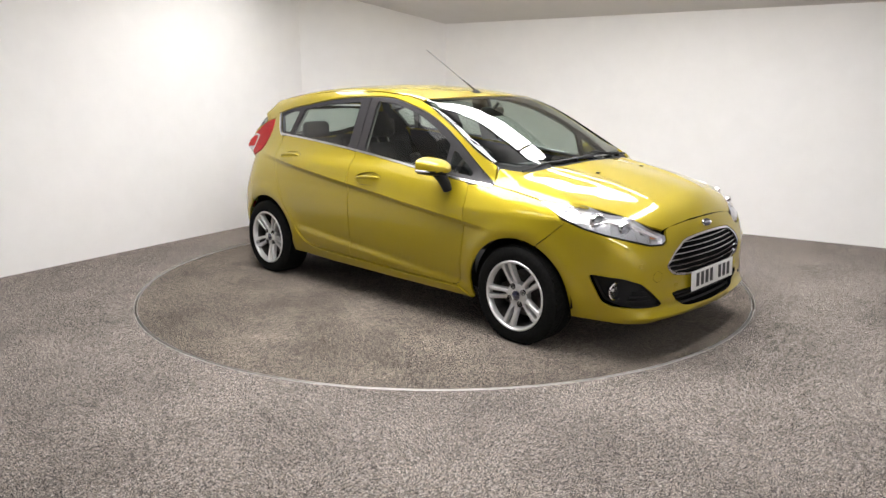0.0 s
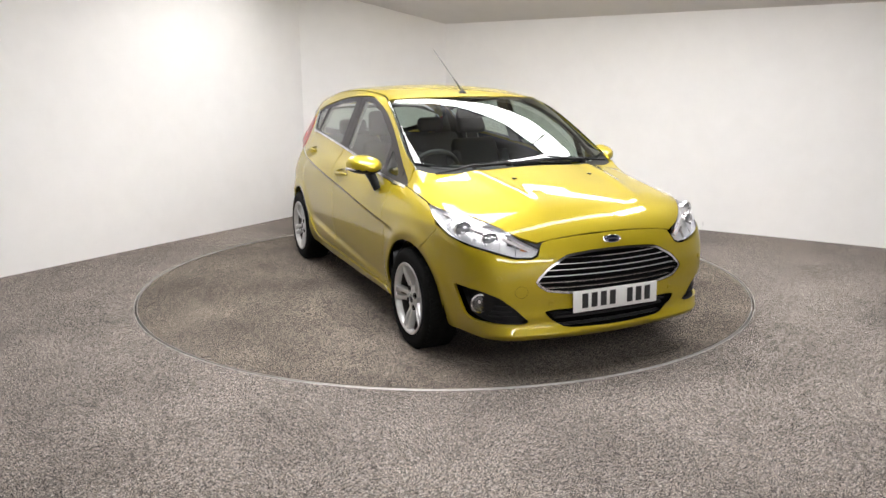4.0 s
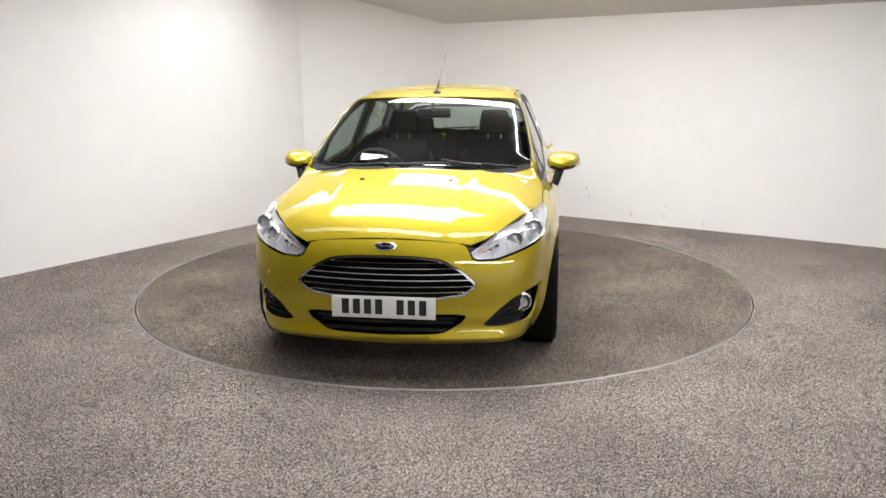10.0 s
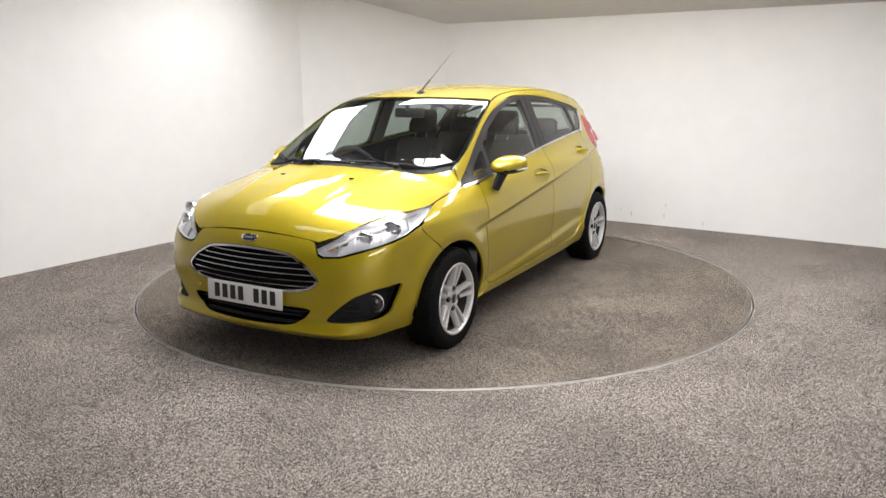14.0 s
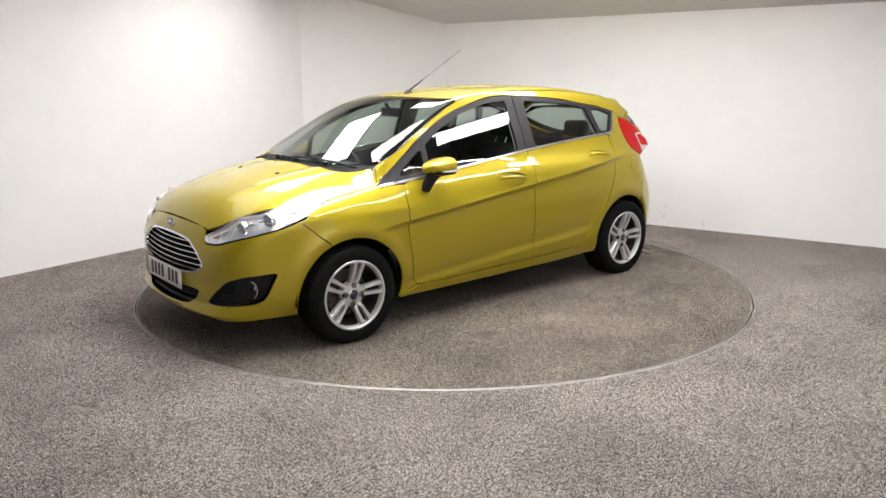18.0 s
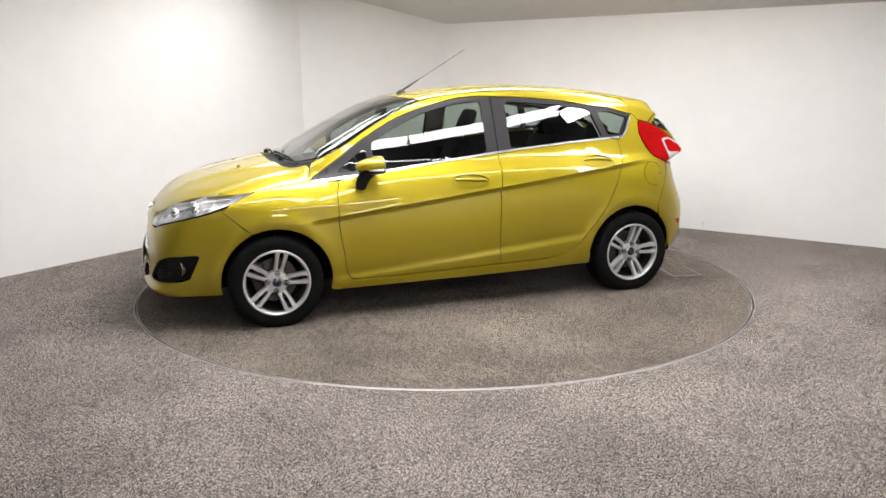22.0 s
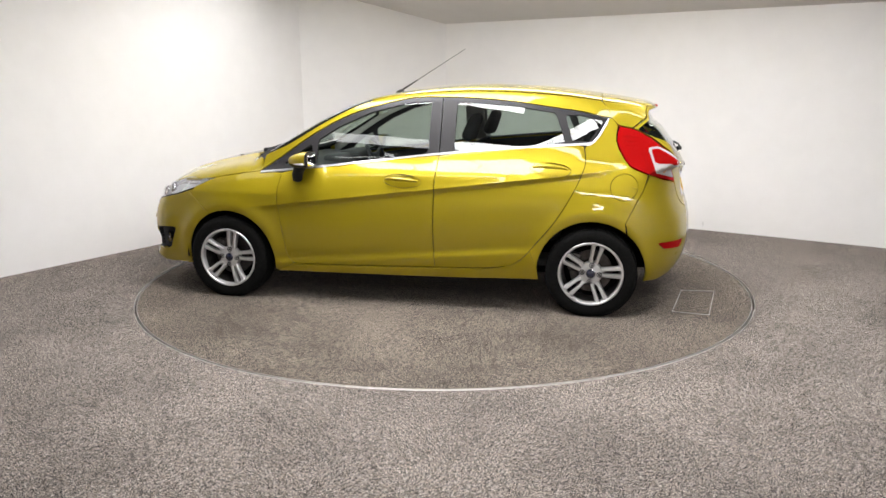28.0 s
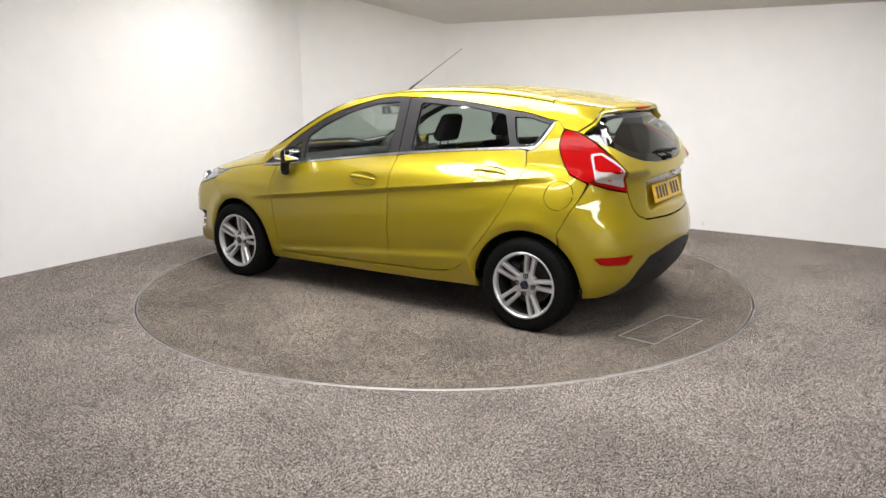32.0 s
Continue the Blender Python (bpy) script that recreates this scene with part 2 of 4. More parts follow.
def skin(name, view, outline, material, parent, label="", off=0.0, depth=.014, inset=.002, holes=(), step=.035, mirror=False, lines=()):
    """A panel of the car's skin with turned-in edges. mirror: on the car's right instead; lines: points that the mesh must hold, along creases."""
    loops = [shrink(dense(np.array(outline, float), .007 if len(lines) else step * .5), inset)] + [shrink(dense(np.array(h, float), step * .4), -inset) for h in holes]
    lo, hi = loops[0].min(0), loops[0].max(0)
    nx, ny = (int((hi[k] - lo[k]) / step) + 2 for k in (0, 1))
    gx, gy = np.meshgrid(np.arange(nx), np.arange(ny))
    q = np.stack([lo[0] + (gx + .5 * (gy % 2)) * step, lo[1] + gy * step * .87], -1).reshape(-1, 2)
    keep = inside(loops[0], q)
    for h in loops[1:]:
        keep &= ~inside(h, q)
    q = q[keep]
    rim = np.concatenate(loops)
    if len(q):
        d = np.min(np.hypot(q[:, None, 0] - rim[None, :, 0], q[:, None, 1] - rim[None, :, 1]), 1)
        q = q[d > step * .45]
    kept = []
    for line in lines:
        l = np.array(line, float)
        ok = inside(loops[0], l)
        for h in loops[1:]:
            ok &= ~inside(h, l)
        l = l[ok]
        if len(l):
            l = l[np.min(np.hypot(l[:, None, 0] - rim[None, :, 0], l[:, None, 1] - rim[None, :, 1]), 1) > .003]
        if len(l):
            kept.append(l)
    if kept:
        l = np.concatenate(kept)
        if len(q):
            q = q[np.min(np.hypot(q[:, None, 0] - l[None, :, 0], q[:, None, 1] - l[None, :, 1]), 1) > .012]
        q = np.concatenate([q, l])
    pts = np.concatenate([rim, q]) if len(q) else rim
    edges, start = [], 0
    for l in loops:
        n = len(l)
        edges += [(start + i, start + (i + 1) % n) for i in range(n)]
        start += n
    vs, _, fs, ov, _, _ = delaunay_2d_cdt([Vector(p) for p in pts], edges, [], 1, 1e-6)
    v2 = np.array([tuple(v) for v in vs])
    pos, nor = on_skin(view, v2[:, 0], v2[:, 1], off)
    back = pos - nor * depth
    where = {}
    for i, src in enumerate(ov):
        for s in src:
            where[s] = i
    mid = np.array([v2[list(f)].mean(0) for f in fs])
    keep = inside(loops[0], mid)
    for h in loops[1:]:
        keep &= ~inside(h, mid)
    tris = [tuple(f) for f, k in zip(fs, keep) if k]
    cen = pos[[t[0] for t in tris]]
    turn = np.einsum("ij,ij->i", np.cross(pos[[t[1] for t in tris]] - cen, pos[[t[2] for t in tris]] - cen), nor[[t[0] for t in tris]]) < 0
    tris = [t[::-1] if f else t for t, f in zip(tris, turn)]
    verts = list(map(tuple, pos))
    walls, ring = [], {}
    if depth:
        for a, b in edges:
            a, b = where.get(a), where.get(b)
            if a is None or b is None or a == b:
                continue
            for v in (a, b):
                if v not in ring:
                    ring[v] = len(verts)
                    verts += [tuple(pos[v]), tuple(back[v])]
            walls.append((ring[a], ring[b], ring[b] + 1, ring[a] + 1))
    if mirror:
        verts = [(x, -y, z) for x, y, z in verts]
        tris = [t[::-1] for t in tris]
        nor = nor * np.array([1, -1, 1])
    mesh = bpy.data.meshes.new(name)
    mesh.from_pydata(verts, [], tris + walls)
    mesh.materials.append(material)
    for p in mesh.polygons:
        p.use_smooth = True
    mesh.update()
    ln = []
    for p in mesh.polygons:
        for v in p.vertices:
            ln.append(tuple(nor[v]) if p.index < len(tris) else tuple(p.normal))
    mesh.normals_split_custom_set(ln)
    ob = new(name, mesh)
    ob.parent = parent
    if label:
        ob["label"] = label
    return ob


def pair(outline):
    """A half outline on y >= 0 that runs from the middle line to the middle line, closed by its mirror image."""
    p = [tuple(q) for q in outline]
    return np.array(p + [(-a, b) for a, b in p[::-1] if abs(a) > 1e-6])


def pair_top(outline):
    p = [tuple(q) for q in outline]
    return np.array(p + [(a, -b) for a, b in p[::-1] if abs(b) > 1e-6])


def curve(*knots):
    """A smooth curve through (position, value) knots."""
    ks = sorted(knots)
    kx = np.array([k[0] for k in ks], float)
    kv = np.array([k[1] for k in ks], float)
    d = np.diff(kv) / np.diff(kx)
    m = np.concatenate([[d[0]], (d[1:] * np.diff(kx)[:-1] + d[:-1] * np.diff(kx)[1:]) / (kx[2:] - kx[:-2]), [d[-1]]])

    def value(x):
        x = np.asarray(x, float)
        i = np.clip(np.searchsorted(kx, x) - 1, 0, len(kx) - 2)
        h = kx[i + 1] - kx[i]
        u = np.clip((x - kx[i]) / h, 0, 1)
        v = (2 * u ** 3 - 3 * u ** 2 + 1) * kv[i] + (u ** 3 - 2 * u ** 2 + u) * h * m[i] + (3 * u ** 2 - 2 * u ** 3) * kv[i + 1] + (u ** 3 - u ** 2) * h * m[i + 1]
        return v + np.where(x < kx[0], (x - kx[0]) * m[0], 0) + np.where(x > kx[-1], (x - kx[-1]) * m[-1], 0)
    return value


def smax(a, b, k):
    h = np.maximum(k - np.abs(a - b), 0) / k
    return np.maximum(a, b) + h * h * k / 4


def step01(a, b, x):
    u = np.clip((x - a) / (b - a), 0, 1)
    return u * u * (3 - 2 * u)


# guide curves of the car's skin, in the car's own axes: x forward, y to its left, z up
side_section = curve((.15, .765), (.22, .795), (.3, .822), (.45, .842), (.6, .850), (.72, .848), (.80, .835), (.9, .803), (1.0, .765), (1.1, .72))
side_plan = curve((2.1, -.22), (1.8, -.11), (1.5, -.05), (1.2, -.016), (.6, 0), (0, 0), (-.6, 0), (-1.2, -.016), (-1.5, -.042), (-1.8, -.11), (-2.0, -.20))
shoulder_lean = curve((1.6, .36), (1.3, .32), (1.0, .34), (.6, .15), (.2, .02), (-1.2, 0), (-1.6, .2), (-1.9, .35))
hood_line = curve((.6, 1.03), (.95, 1.01), (1.1, .993), (1.25, .972), (1.39, .945), (1.6, .898), (1.8, .83), (1.9, .772), (1.96, .72), (2.05, .6))
nose_line = curve((.14, 1.93), (.2, 1.995), (.25, 2.025), (.3, 2.022), (.36, 2.012), (.45, 2.014), (.55, 2.005), (.65, 1.978), (.72, 1.945), (.8, 1.90))
tail_line = curve((.2, -1.77), (.3, -1.85), (.42, -1.885), (.55, -1.888), (.63, -1.876), (.69, -1.858), (.75, -1.842), (.8, -1.838), (.9, -1.828), (1.0, -1.805), (1.1, -1.76))
cabin_plan = curve((1.2, -.075), (1.0, -.05), (.6, -.015), (0, 0), (-.8, 0), (-1.3, -.025), (-1.7, -.08))
roof_line = curve((1.5, .73), (1.2, .925), (1.0, 1.045), (.8, 1.157), (.6, 1.259), (.4, 1.342), (.3, 1.372), (.2, 1.393), (0, 1.422), (-.3, 1.447), (-.6, 1.45), (-.9, 1.435), (-1.2, 1.40), (-1.45, 1.36), (-1.7, 1.31))
rear_glass = curve((.85, -1.85), (.95, -1.822), (1.0, -1.797), (1.1, -1.735), (1.2, -1.66), (1.3, -1.575), (1.4, -1.48))


def side_wide(x, z):
    arch = 0
    for cx in (1.2445, -1.2445):
        r = np.hypot(x - cx, z - .29)
        arch = arch + .016 * np.exp(-((r - .36) / .055) ** 2) * step01(.1, .3, z)
    s = z - (.795 - .118 * (x + .235))          # rising swage along the doors
    fade = step01(1.12, .78, x) * step01(-1.50, -1.15, x)
    swage = -.023 * np.where(s < 0, np.exp(np.minimum(s, 0) / .15) * step01(.001, -.038, s), 0) * fade
    swage = swage + .006 * np.exp(-np.abs(s) / .02) * fade
    s = z - (.362 - .088 * x)                   # low line over the sill
    fade = step01(.98, .80, x) * step01(-.98, -.70, x)
    low = (.016 * step01(0, -.05, s) - .010 * np.exp(-np.maximum(s, 0) / .07)) * fade
    return side_section(z) + side_plan(x) - np.maximum(z - .74, 0) * shoulder_lean(x) + arch + low + swage


def hood_high(x, y):
    ridge = .010 * np.exp(-((np.abs(y) - .30 - .12 * (1.9 - x)) / .045) ** 2) * step01(1.95, 1.5, x)
    return hood_line(x + .16 * y * y) - .05 * (y / .6) ** 2 + ridge


def body(x, y, z):
    """Below 0 inside the car's skin."""
    a = np.abs(y)
    side = a - side_wide(x, z)
    top = (z - np.where(x > .9, hood_high(np.maximum(x, .9), y), 1.0 - .03 * (y / .6) ** 2)) * .95
    lip = .026 * np.exp(-((z - .226) / .022) ** 2) - .012 * np.exp(-((z - .285) / .03) ** 2)
    nose = x - (nose_line(z) + lip - .20 * y * y - .25 * a ** 6)
    tail = (tail_line(z) + .20 * y * y + .3 * a ** 6 + .14 * y * y * step01(.45, .95, z)) - x
    tail = tail + .034 * step01(.345, .30, a) * step01(.70, .735, z) * step01(.890, .868, z)
    low = smax(smax(smax(side, top, .09), nose, .10), tail, .14)
    wall = (a - (.752 + cabin_plan(x) - .38 * (z - .95) - np.where(z > .95, .10, 3.0) * (z - .95) ** 2)) * .9
    bow = .22 * y * y * step01(.05, .5, x)
    roof = (z - roof_line(x + bow) + .03 * (y / .55) ** 2 * step01(.5, .1, x)) * .92
    back = (rear_glass(z) + .16 * y * y + (4 * a ** 6 - .062) * step01(1.21, 1.31, z) - x) * .85
    cabin = smax(smax(wall, roof, .024 + .036 * step01(.45, .1, x)), back, .03)
    cabin = np.maximum(cabin, tail + .08 - 2.0 * np.maximum(z - .88, 0))
    return -smax(-low, -cabin, .025 + .008 * step01(1.0, .6, x))


# ---- the studio ----
LW = Vector((-3.458, .014, 0))       # a point of the left wall's foot
LD = Vector((.541, .841, 0)).normalized()
RW = Vector((2.407, 1.945, 0))       # a point of the right wall's foot
RD = Vector((.829, -.559, 0)).normalized()
CUT_L = LW + LD * 3.48               # the canted corner between the two
CUT_R = RW - RD * 2.86


def ceiling_high(x, y):
    return 2.15 - .150 * x - .2135 * (y - 3.53)


def wall(name, a, b, label, material, thick=.12, low=None, high=None):
    """A wall from foot a to foot b, as high as the sloping ceiling; its inside is on the left of a to b."""
    bm = bmesh.new()
    d = (b - a).normalized()
    n = Vector((d.y, -d.x, 0)) * thick
    cut = 24
    inner, outer = [], []
    for row, off in ((inner, Vector()), (outer, n)):
        for i in range(cut + 1):
            p = a + (b - a) * i / cut + off
            q = a + (b - a) * i / cut
            row.append((bm.verts.new((p.x, p.y, -.05 if low is None else low)), bm.verts.new((p.x, p.y, ceiling_high(q.x, q.y) + .05 if high is None else high))))
    for i in range(cut):
        for row in (inner, outer):
            bm.faces.new((row[i][0], row[i + 1][0], row[i + 1][1], row[i][1]))
        bm.faces.new((inner[i][1], inner[i + 1][1], outer[i + 1][1], outer[i][1]))
        bm.faces.new((inner[i][0], inner[i + 1][0], outer[i + 1][0], outer[i][0]))
    for i in (0, cut):
        bm.faces.new((inner[i][0], inner[i][1], outer[i][1], outer[i][0]))
    return tagged(part(name, bm, material, smooth=None), label, "wall", kind="structure")


FAR_L = LW - LD * 9.0
FAR_R = RW + RD * 5.6
BACK_R = FAR_R + Vector((-.559, -.829, 0)) * 8.2
corners = [FAR_L, BACK_R, FAR_R, CUT_R, CUT_L]
wall("wall_left", CUT_L, FAR_L, "white painted studio wall meeting grey carpet", WALL)
wall("wall_corner", CUT_R, CUT_L, "white painted canted wall in the studio corner", WALL)
wall("wall_right", FAR_R, CUT_R, "white painted studio wall with faint scuffs near the floor", WALL)
wall("wall_side", BACK_R, FAR_R, "plain white wall closing the studio", WALL, high=2.3)
wall("wall_behind", FAR_L, BACK_R, "plain white wall behind the camera", WALL, high=2.3)
wall("wall_side_upper", BACK_R, FAR_R, "dark upper wall above the white boards", DARK_WALL, low=2.3)
wall("wall_behind_upper", FAR_L, BACK_R, "dark upper wall behind the camera", DARK_WALL, low=2.3)

# a white soffit along the scuffed wall, a dark ceiling over the lights
c0 = sum((Vector(c) for c in corners), Vector()) / 5
lid = [c0 + (Vector(c) - c0) * 1.06 for c in corners]
INWARD = Vector((-RD.y, RD.x, 0)) * -1.0
SOFFIT = 1.45


def off_wall(p):
    return (p - RW).dot(INWARD)


def clipped(points, keep):
    """The part of an outline on one side of the soffit's edge."""
    out = []
    for p, q in zip(points, points[1:] + points[:1]):
        a, b = off_wall(p) - SOFFIT, off_wall(q) - SOFFIT
        if a * keep >= 0:
            out.append(p)
        if a * b < 0:
            out.append(p + (q - p) * (a / (a - b)))
    return out


for name, keep, material, label in (("ceiling", -1, CEIL, "off-white sloping studio ceiling along the wall"), ("ceiling_dark", 1, DARK_WALL, "dark ceiling above the light panels")):
    rim = clipped(lid, keep)
    bm = bmesh.new()
    lower = [bm.verts.new((c.x, c.y, ceiling_high(c.x, c.y))) for c in rim]
    upper = [bm.verts.new((c.x, c.y, ceiling_high(c.x, c.y) + .1)) for c in rim]
    bm.faces.new(lower)
    bm.faces.new(upper)
    for i in range(len(rim)):
        j = (i + 1) % len(rim)
        bm.faces.new((lower[i], lower[j], upper[j], upper[i]))
    tagged(part(name, bm, material, smooth=None), label, "ceiling", kind="structure")

# floor with a round well for the turntable
RADIUS = 2.2295
bm = bmesh.new()
steps = 180
ring = [bm.verts.new((math.cos(2 * math.pi * i / steps) * (RADIUS + .006), math.sin(2 * math.pi * i / steps) * (RADIUS + .006), 0)) for i in range(steps)]
well = [bm.verts.new((v.co.x, v.co.y, -.06)) for v in ring]
out = [bm.verts.new((math.cos(2 * math.pi * i / steps) * 13, math.sin(2 * math.pi * i / steps) * 13, 0)) for i in range(steps)]
for i in range(steps):
    j = (i + 1) % steps
    bm.faces.new((ring[i], ring[j], out[j], out[i]))
    bm.faces.new((ring[i], ring[j], well[j], well[i]))
bm.faces.new(well)
tagged(part("floor", bm, FLOOR, smooth=None), "grey-brown flecked carpet floor with a round well", "carpet", kind="structure")

# thin metal edge of the floor round the well
bm = bmesh.new()
lathe(bm, [(RADIUS + .005, -.02), (RADIUS + .005, .002), (RADIUS + .0065, .002), (RADIUS + .0085, .001), (RADIUS + .0085, -.02)], 180, "z")
tagged(part("trim", bm, STEEL), "thin metal edging round the turntable well", "edging", kind="structure")

turntable = tagged(new("turntable"), "round carpeted car turntable flush with the floor", "turntable")
bm = bmesh.new()
lathe(bm, [(0.001, 0), (RADIUS - .012, 0), (RADIUS - .012, -.05)], 180, "z")
part("disc", bm, TABLE, turntable, "worn brown-grey carpet disc", 30)
bm = bmesh.new()
lathe(bm, [(RADIUS - .013, -.05), (RADIUS - .013, .001), (RADIUS - .0115, .002), (RADIUS - .010, .001), (RADIUS - .0095, -.05)], 180, "z")
part("rim", bm, STEEL, turntable, "thin metal rim")
bm = bmesh.new()
hatch = [(-1.76, .075), (-1.985, .06), (-1.88, .655), (-1.655, .625)]
for (ax, ay), (bx, by) in zip(hatch, hatch[1:] + hatch[:1]):
    d = Vector((bx - ax, by - ay, 0)).normalized()
    n = Vector((-d.y, d.x, 0)) * .0015
    a, b = Vector((ax, ay, 0)) - d * .003, Vector((bx, by, 0)) + d * .003
    slab(bm, [tuple((a + n).xy), tuple((b + n).xy), tuple((b - n).xy), tuple((a - n).xy)], -.004, .003)
part("hatch_frame", bm, STEEL, turntable, "thin metal frame of a floor hatch", None)


# ceiling lights: flat panels in rows turned with the room
def light_panel(corners, z, glow, label):
    """One flat panel facing down: four corners in plan, a glowing diffuser in a thin dark frame."""
    cx, cy = sum(p[0] for p in corners) / 4, sum(p[1] for p in corners) / 4
    lamp_unit = tagged(new("light_panel"), label, "ceiling light", "rows of studio ceiling lights")
    lamp_unit.matrix_world = pose(cx, cy, z, 0, 0, 0)
    rim = np.array([(x - cx, y - cy) for x, y in corners])
    if np.sum(rim[:, 0] * np.roll(rim[:, 1], -1) - np.roll(rim[:, 0], -1) * rim[:, 1]) < 0:
        rim = rim[::-1]
    face = shrink(rim, .012)
    bm = bmesh.new()
    slab(bm, [tuple(p) for p in face], .003, .02)
    part("diffuser", bm, glow, lamp_unit, smooth=None)
    bm = bmesh.new()
    for i in range(4):
        j = (i + 1) % 4
        slab(bm, [tuple(rim[i]), tuple(rim[j]), tuple(face[j]), tuple(face[i])], 0, .045)
    part("frame", bm, PANEL_FRAME, lamp_unit, smooth=None)


TURN = radians(-25)


def in_rows(u, v):
    """A place in plan from its places along and across the rows."""
    return u * math.cos(TURN) - v * math.sin(TURN), u * math.sin(TURN) + v * math.cos(TURN)


def panel_row(ends, v0, v1, z, glow, label, across=False):
    for a, b in zip(ends, ends[1:]):
        q = [(a, v0), (b, v0), (b, v1), (a, v1)]
        light_panel([in_rows(*(p[::-1] if across else p)) for p in q], z, glow, label)


panel_row((-.83, -.23, .37, .97), -1.77, -.56, 2.6, GLOW["middle"], "square-edged white ceiling light panel over the turntable")
panel_row((-1.0, -.2, 1.0, 2.1), .62, 1.05, 2.43, GLOW["far"], "long white ceiling light panel behind the car")
panel_row((-.2, 1.0), -2.25, -1.65, 2.6, GLOW["left"], "long white ceiling light panel beside the wall", True)
panel_row((-2.0, -1.4, -.2), -2.25, -1.65, 2.6, GLOW["side"], "dimmed white ceiling light panel beside the wall", True)
panel_row((-.20, .80), 2.42, 2.75, 2.5, GLOW["right"], "long white ceiling light panel over the far side", True)
# unseen fill panels, added to brighten the car's front and the near floor
for x in (.2, 1.4, 2.6):
    light_panel([(x, -6.1), (x + 1.2, -6.1), (x + 1.2, -5.5), (x, -5.5)], 2.7, GLOW["back"], "unseen fill light panel added above the camera's stand")
for a, b, glow in (((-2.09, -1.86), (-1.03, -2.29), "edge"), ((-1.03, -2.29), (.03, -2.66), "near"), ((.03, -2.66), (.84, -2.20), "near"), ((.84, -2.20), (1.54, -1.67), "near"), ((1.54, -1.67), (2.22, -1.08), "near")):
    d = Vector((b[0] - a[0], b[1] - a[1])).normalized()
    o = Vector((d.y, -d.x)) * .23
    light_panel([a, b, (b[0] + o.x, b[1] + o.y), (a[0] + o.x, a[1] + o.y)], 2.6, GLOW[glow], "narrow white ceiling light panel before the car")

# scuffs low on the right wall
rs = random.Random(5)
for k, (s, z) in enumerate(((-1.02, .33), (-.62, .14), (-.15, .10), (-.14, .22), (.25, .06), (-.98, .24), (-.5, .1))):
    bm = bmesh.new()
    n = 7
    w, h = rs.uniform(.004, .009), rs.uniform(.012, .032)
    rim = [(math.cos(2 * math.pi * i / n) * w * rs.uniform(.5, 1.2), math.sin(2 * math.pi * i / n) * h * rs.uniform(.5, 1.2)) for i in range(n)]
    p = RW + RD * s
    m = Matrix((RD, Vector((0, 0, 1)), Vector((-.559, -.829, 0)))).transposed().to_4x4()
    slab(bm, rim, 0, .0015, Matrix.Translation((p.x, p.y, z)) @ m)
    tagged(part("wall_scuff", bm, SCUFF, smooth=None), "small grey scuff mark on the white wall", "scuff", "wall scuffs")


# ---- the car: outlines in its own axes, x forward, y to its left, z up ----
car = tagged(new("car"), "mustard yellow five-door hatchback parked on the turntable", "car")


def arc(cx, cz, rx, rz, a0, a1, n=24):
    return [(cx + rx * math.cos(radians(a0 + (a1 - a0) * i / n)), cz + rz * math.sin(radians(a0 + (a1 - a0) * i / n))) for i in range(n + 1)]


def side_of_top(points):
    """Side-view outline points from plan points on the skin."""
    p, _ = on_skin("top", [a for a, _ in points], [b for _, b in points])
    return [(x, z) for x, _, z in p]


def flow(points, n=6):
    """A smooth open line through points."""
    p = np.array(points, float)
    t = np.concatenate([[0], np.cumsum(np.hypot(*np.diff(p, axis=0).T))])
    cx, cy = curve(*zip(t, p[:, 0])), curve(*zip(t, p[:, 1]))
    s = np.concatenate([np.linspace(a, b, n, endpoint=False) for a, b in zip(t, t[1:])] + [[t[-1]]])
    return list(zip(cx(s), cy(s)))


SIDES = ((False, "left"), (True, "right"))
door_front = flow([(.835, .872), (.85, .80), (.853, .706), (.845, .563), (.821, .415), (.806, .31), (.785, .268), (.734, .25)])
pillar_gap = [(-.235, .272), (-.228, .4), (-.226, .555), (-.232, .75), (-.238, .85), (-.248, 1.0)]
rear_edge = flow([(-.66, .292), (-.74, .312), (-.80, .350), (-.898, .462), (-1.003, .592), (-1.093, .736), (-1.161, .878), (-1.188, .97), (-1.175, 1.065)])
belt = flow([(1.0, .868), (.834, .884), (.571, .912), (.205, .955), (-.245, 1.006), (-.906, 1.061), (-1.175, 1.076)])
frame_top = flow([(1.0, .888), (.85, .985), (.655, 1.118), (.385, 1.258), (.128, 1.334), (-.03, 1.366), (-.32, 1.370), (-.73, 1.341), (-.99, 1.303), (-1.15, 1.280), (-1.312, 1.240)])
ditch = flow([(.985, .688), (.90, .686), (.57, .637), (.28, .58), (.2, .558), (.1, .540), (-.1, .540), (-.4, .546), (-.9, .548), (-1.27, .550)])
hood_side = [(1.020, .747), (1.126, .751), (1.33, .753)]


def span(line, x0, x1):
    """The stretch of a line of points between two x."""
    xs, zs = np.array([p[0] for p in line]), np.array([p[1] for p in line])
    o = np.argsort(xs)
    at = lambda x: float(np.interp(x, xs[o], zs[o]))
    mid = [p for p in line if min(x0, x1) < p[0] < max(x0, x1)]
    mid.sort(key=lambda p: p[0], reverse=x0 > x1)
    return [(x0, at(x0))] + mid + [(x1, at(x1))]


front_arch = arc(1.234, .275, .333, .332, -12, 192, 110)
rear_arch = arc(-1.242, .275, .338, .335, -10, 190, 110)

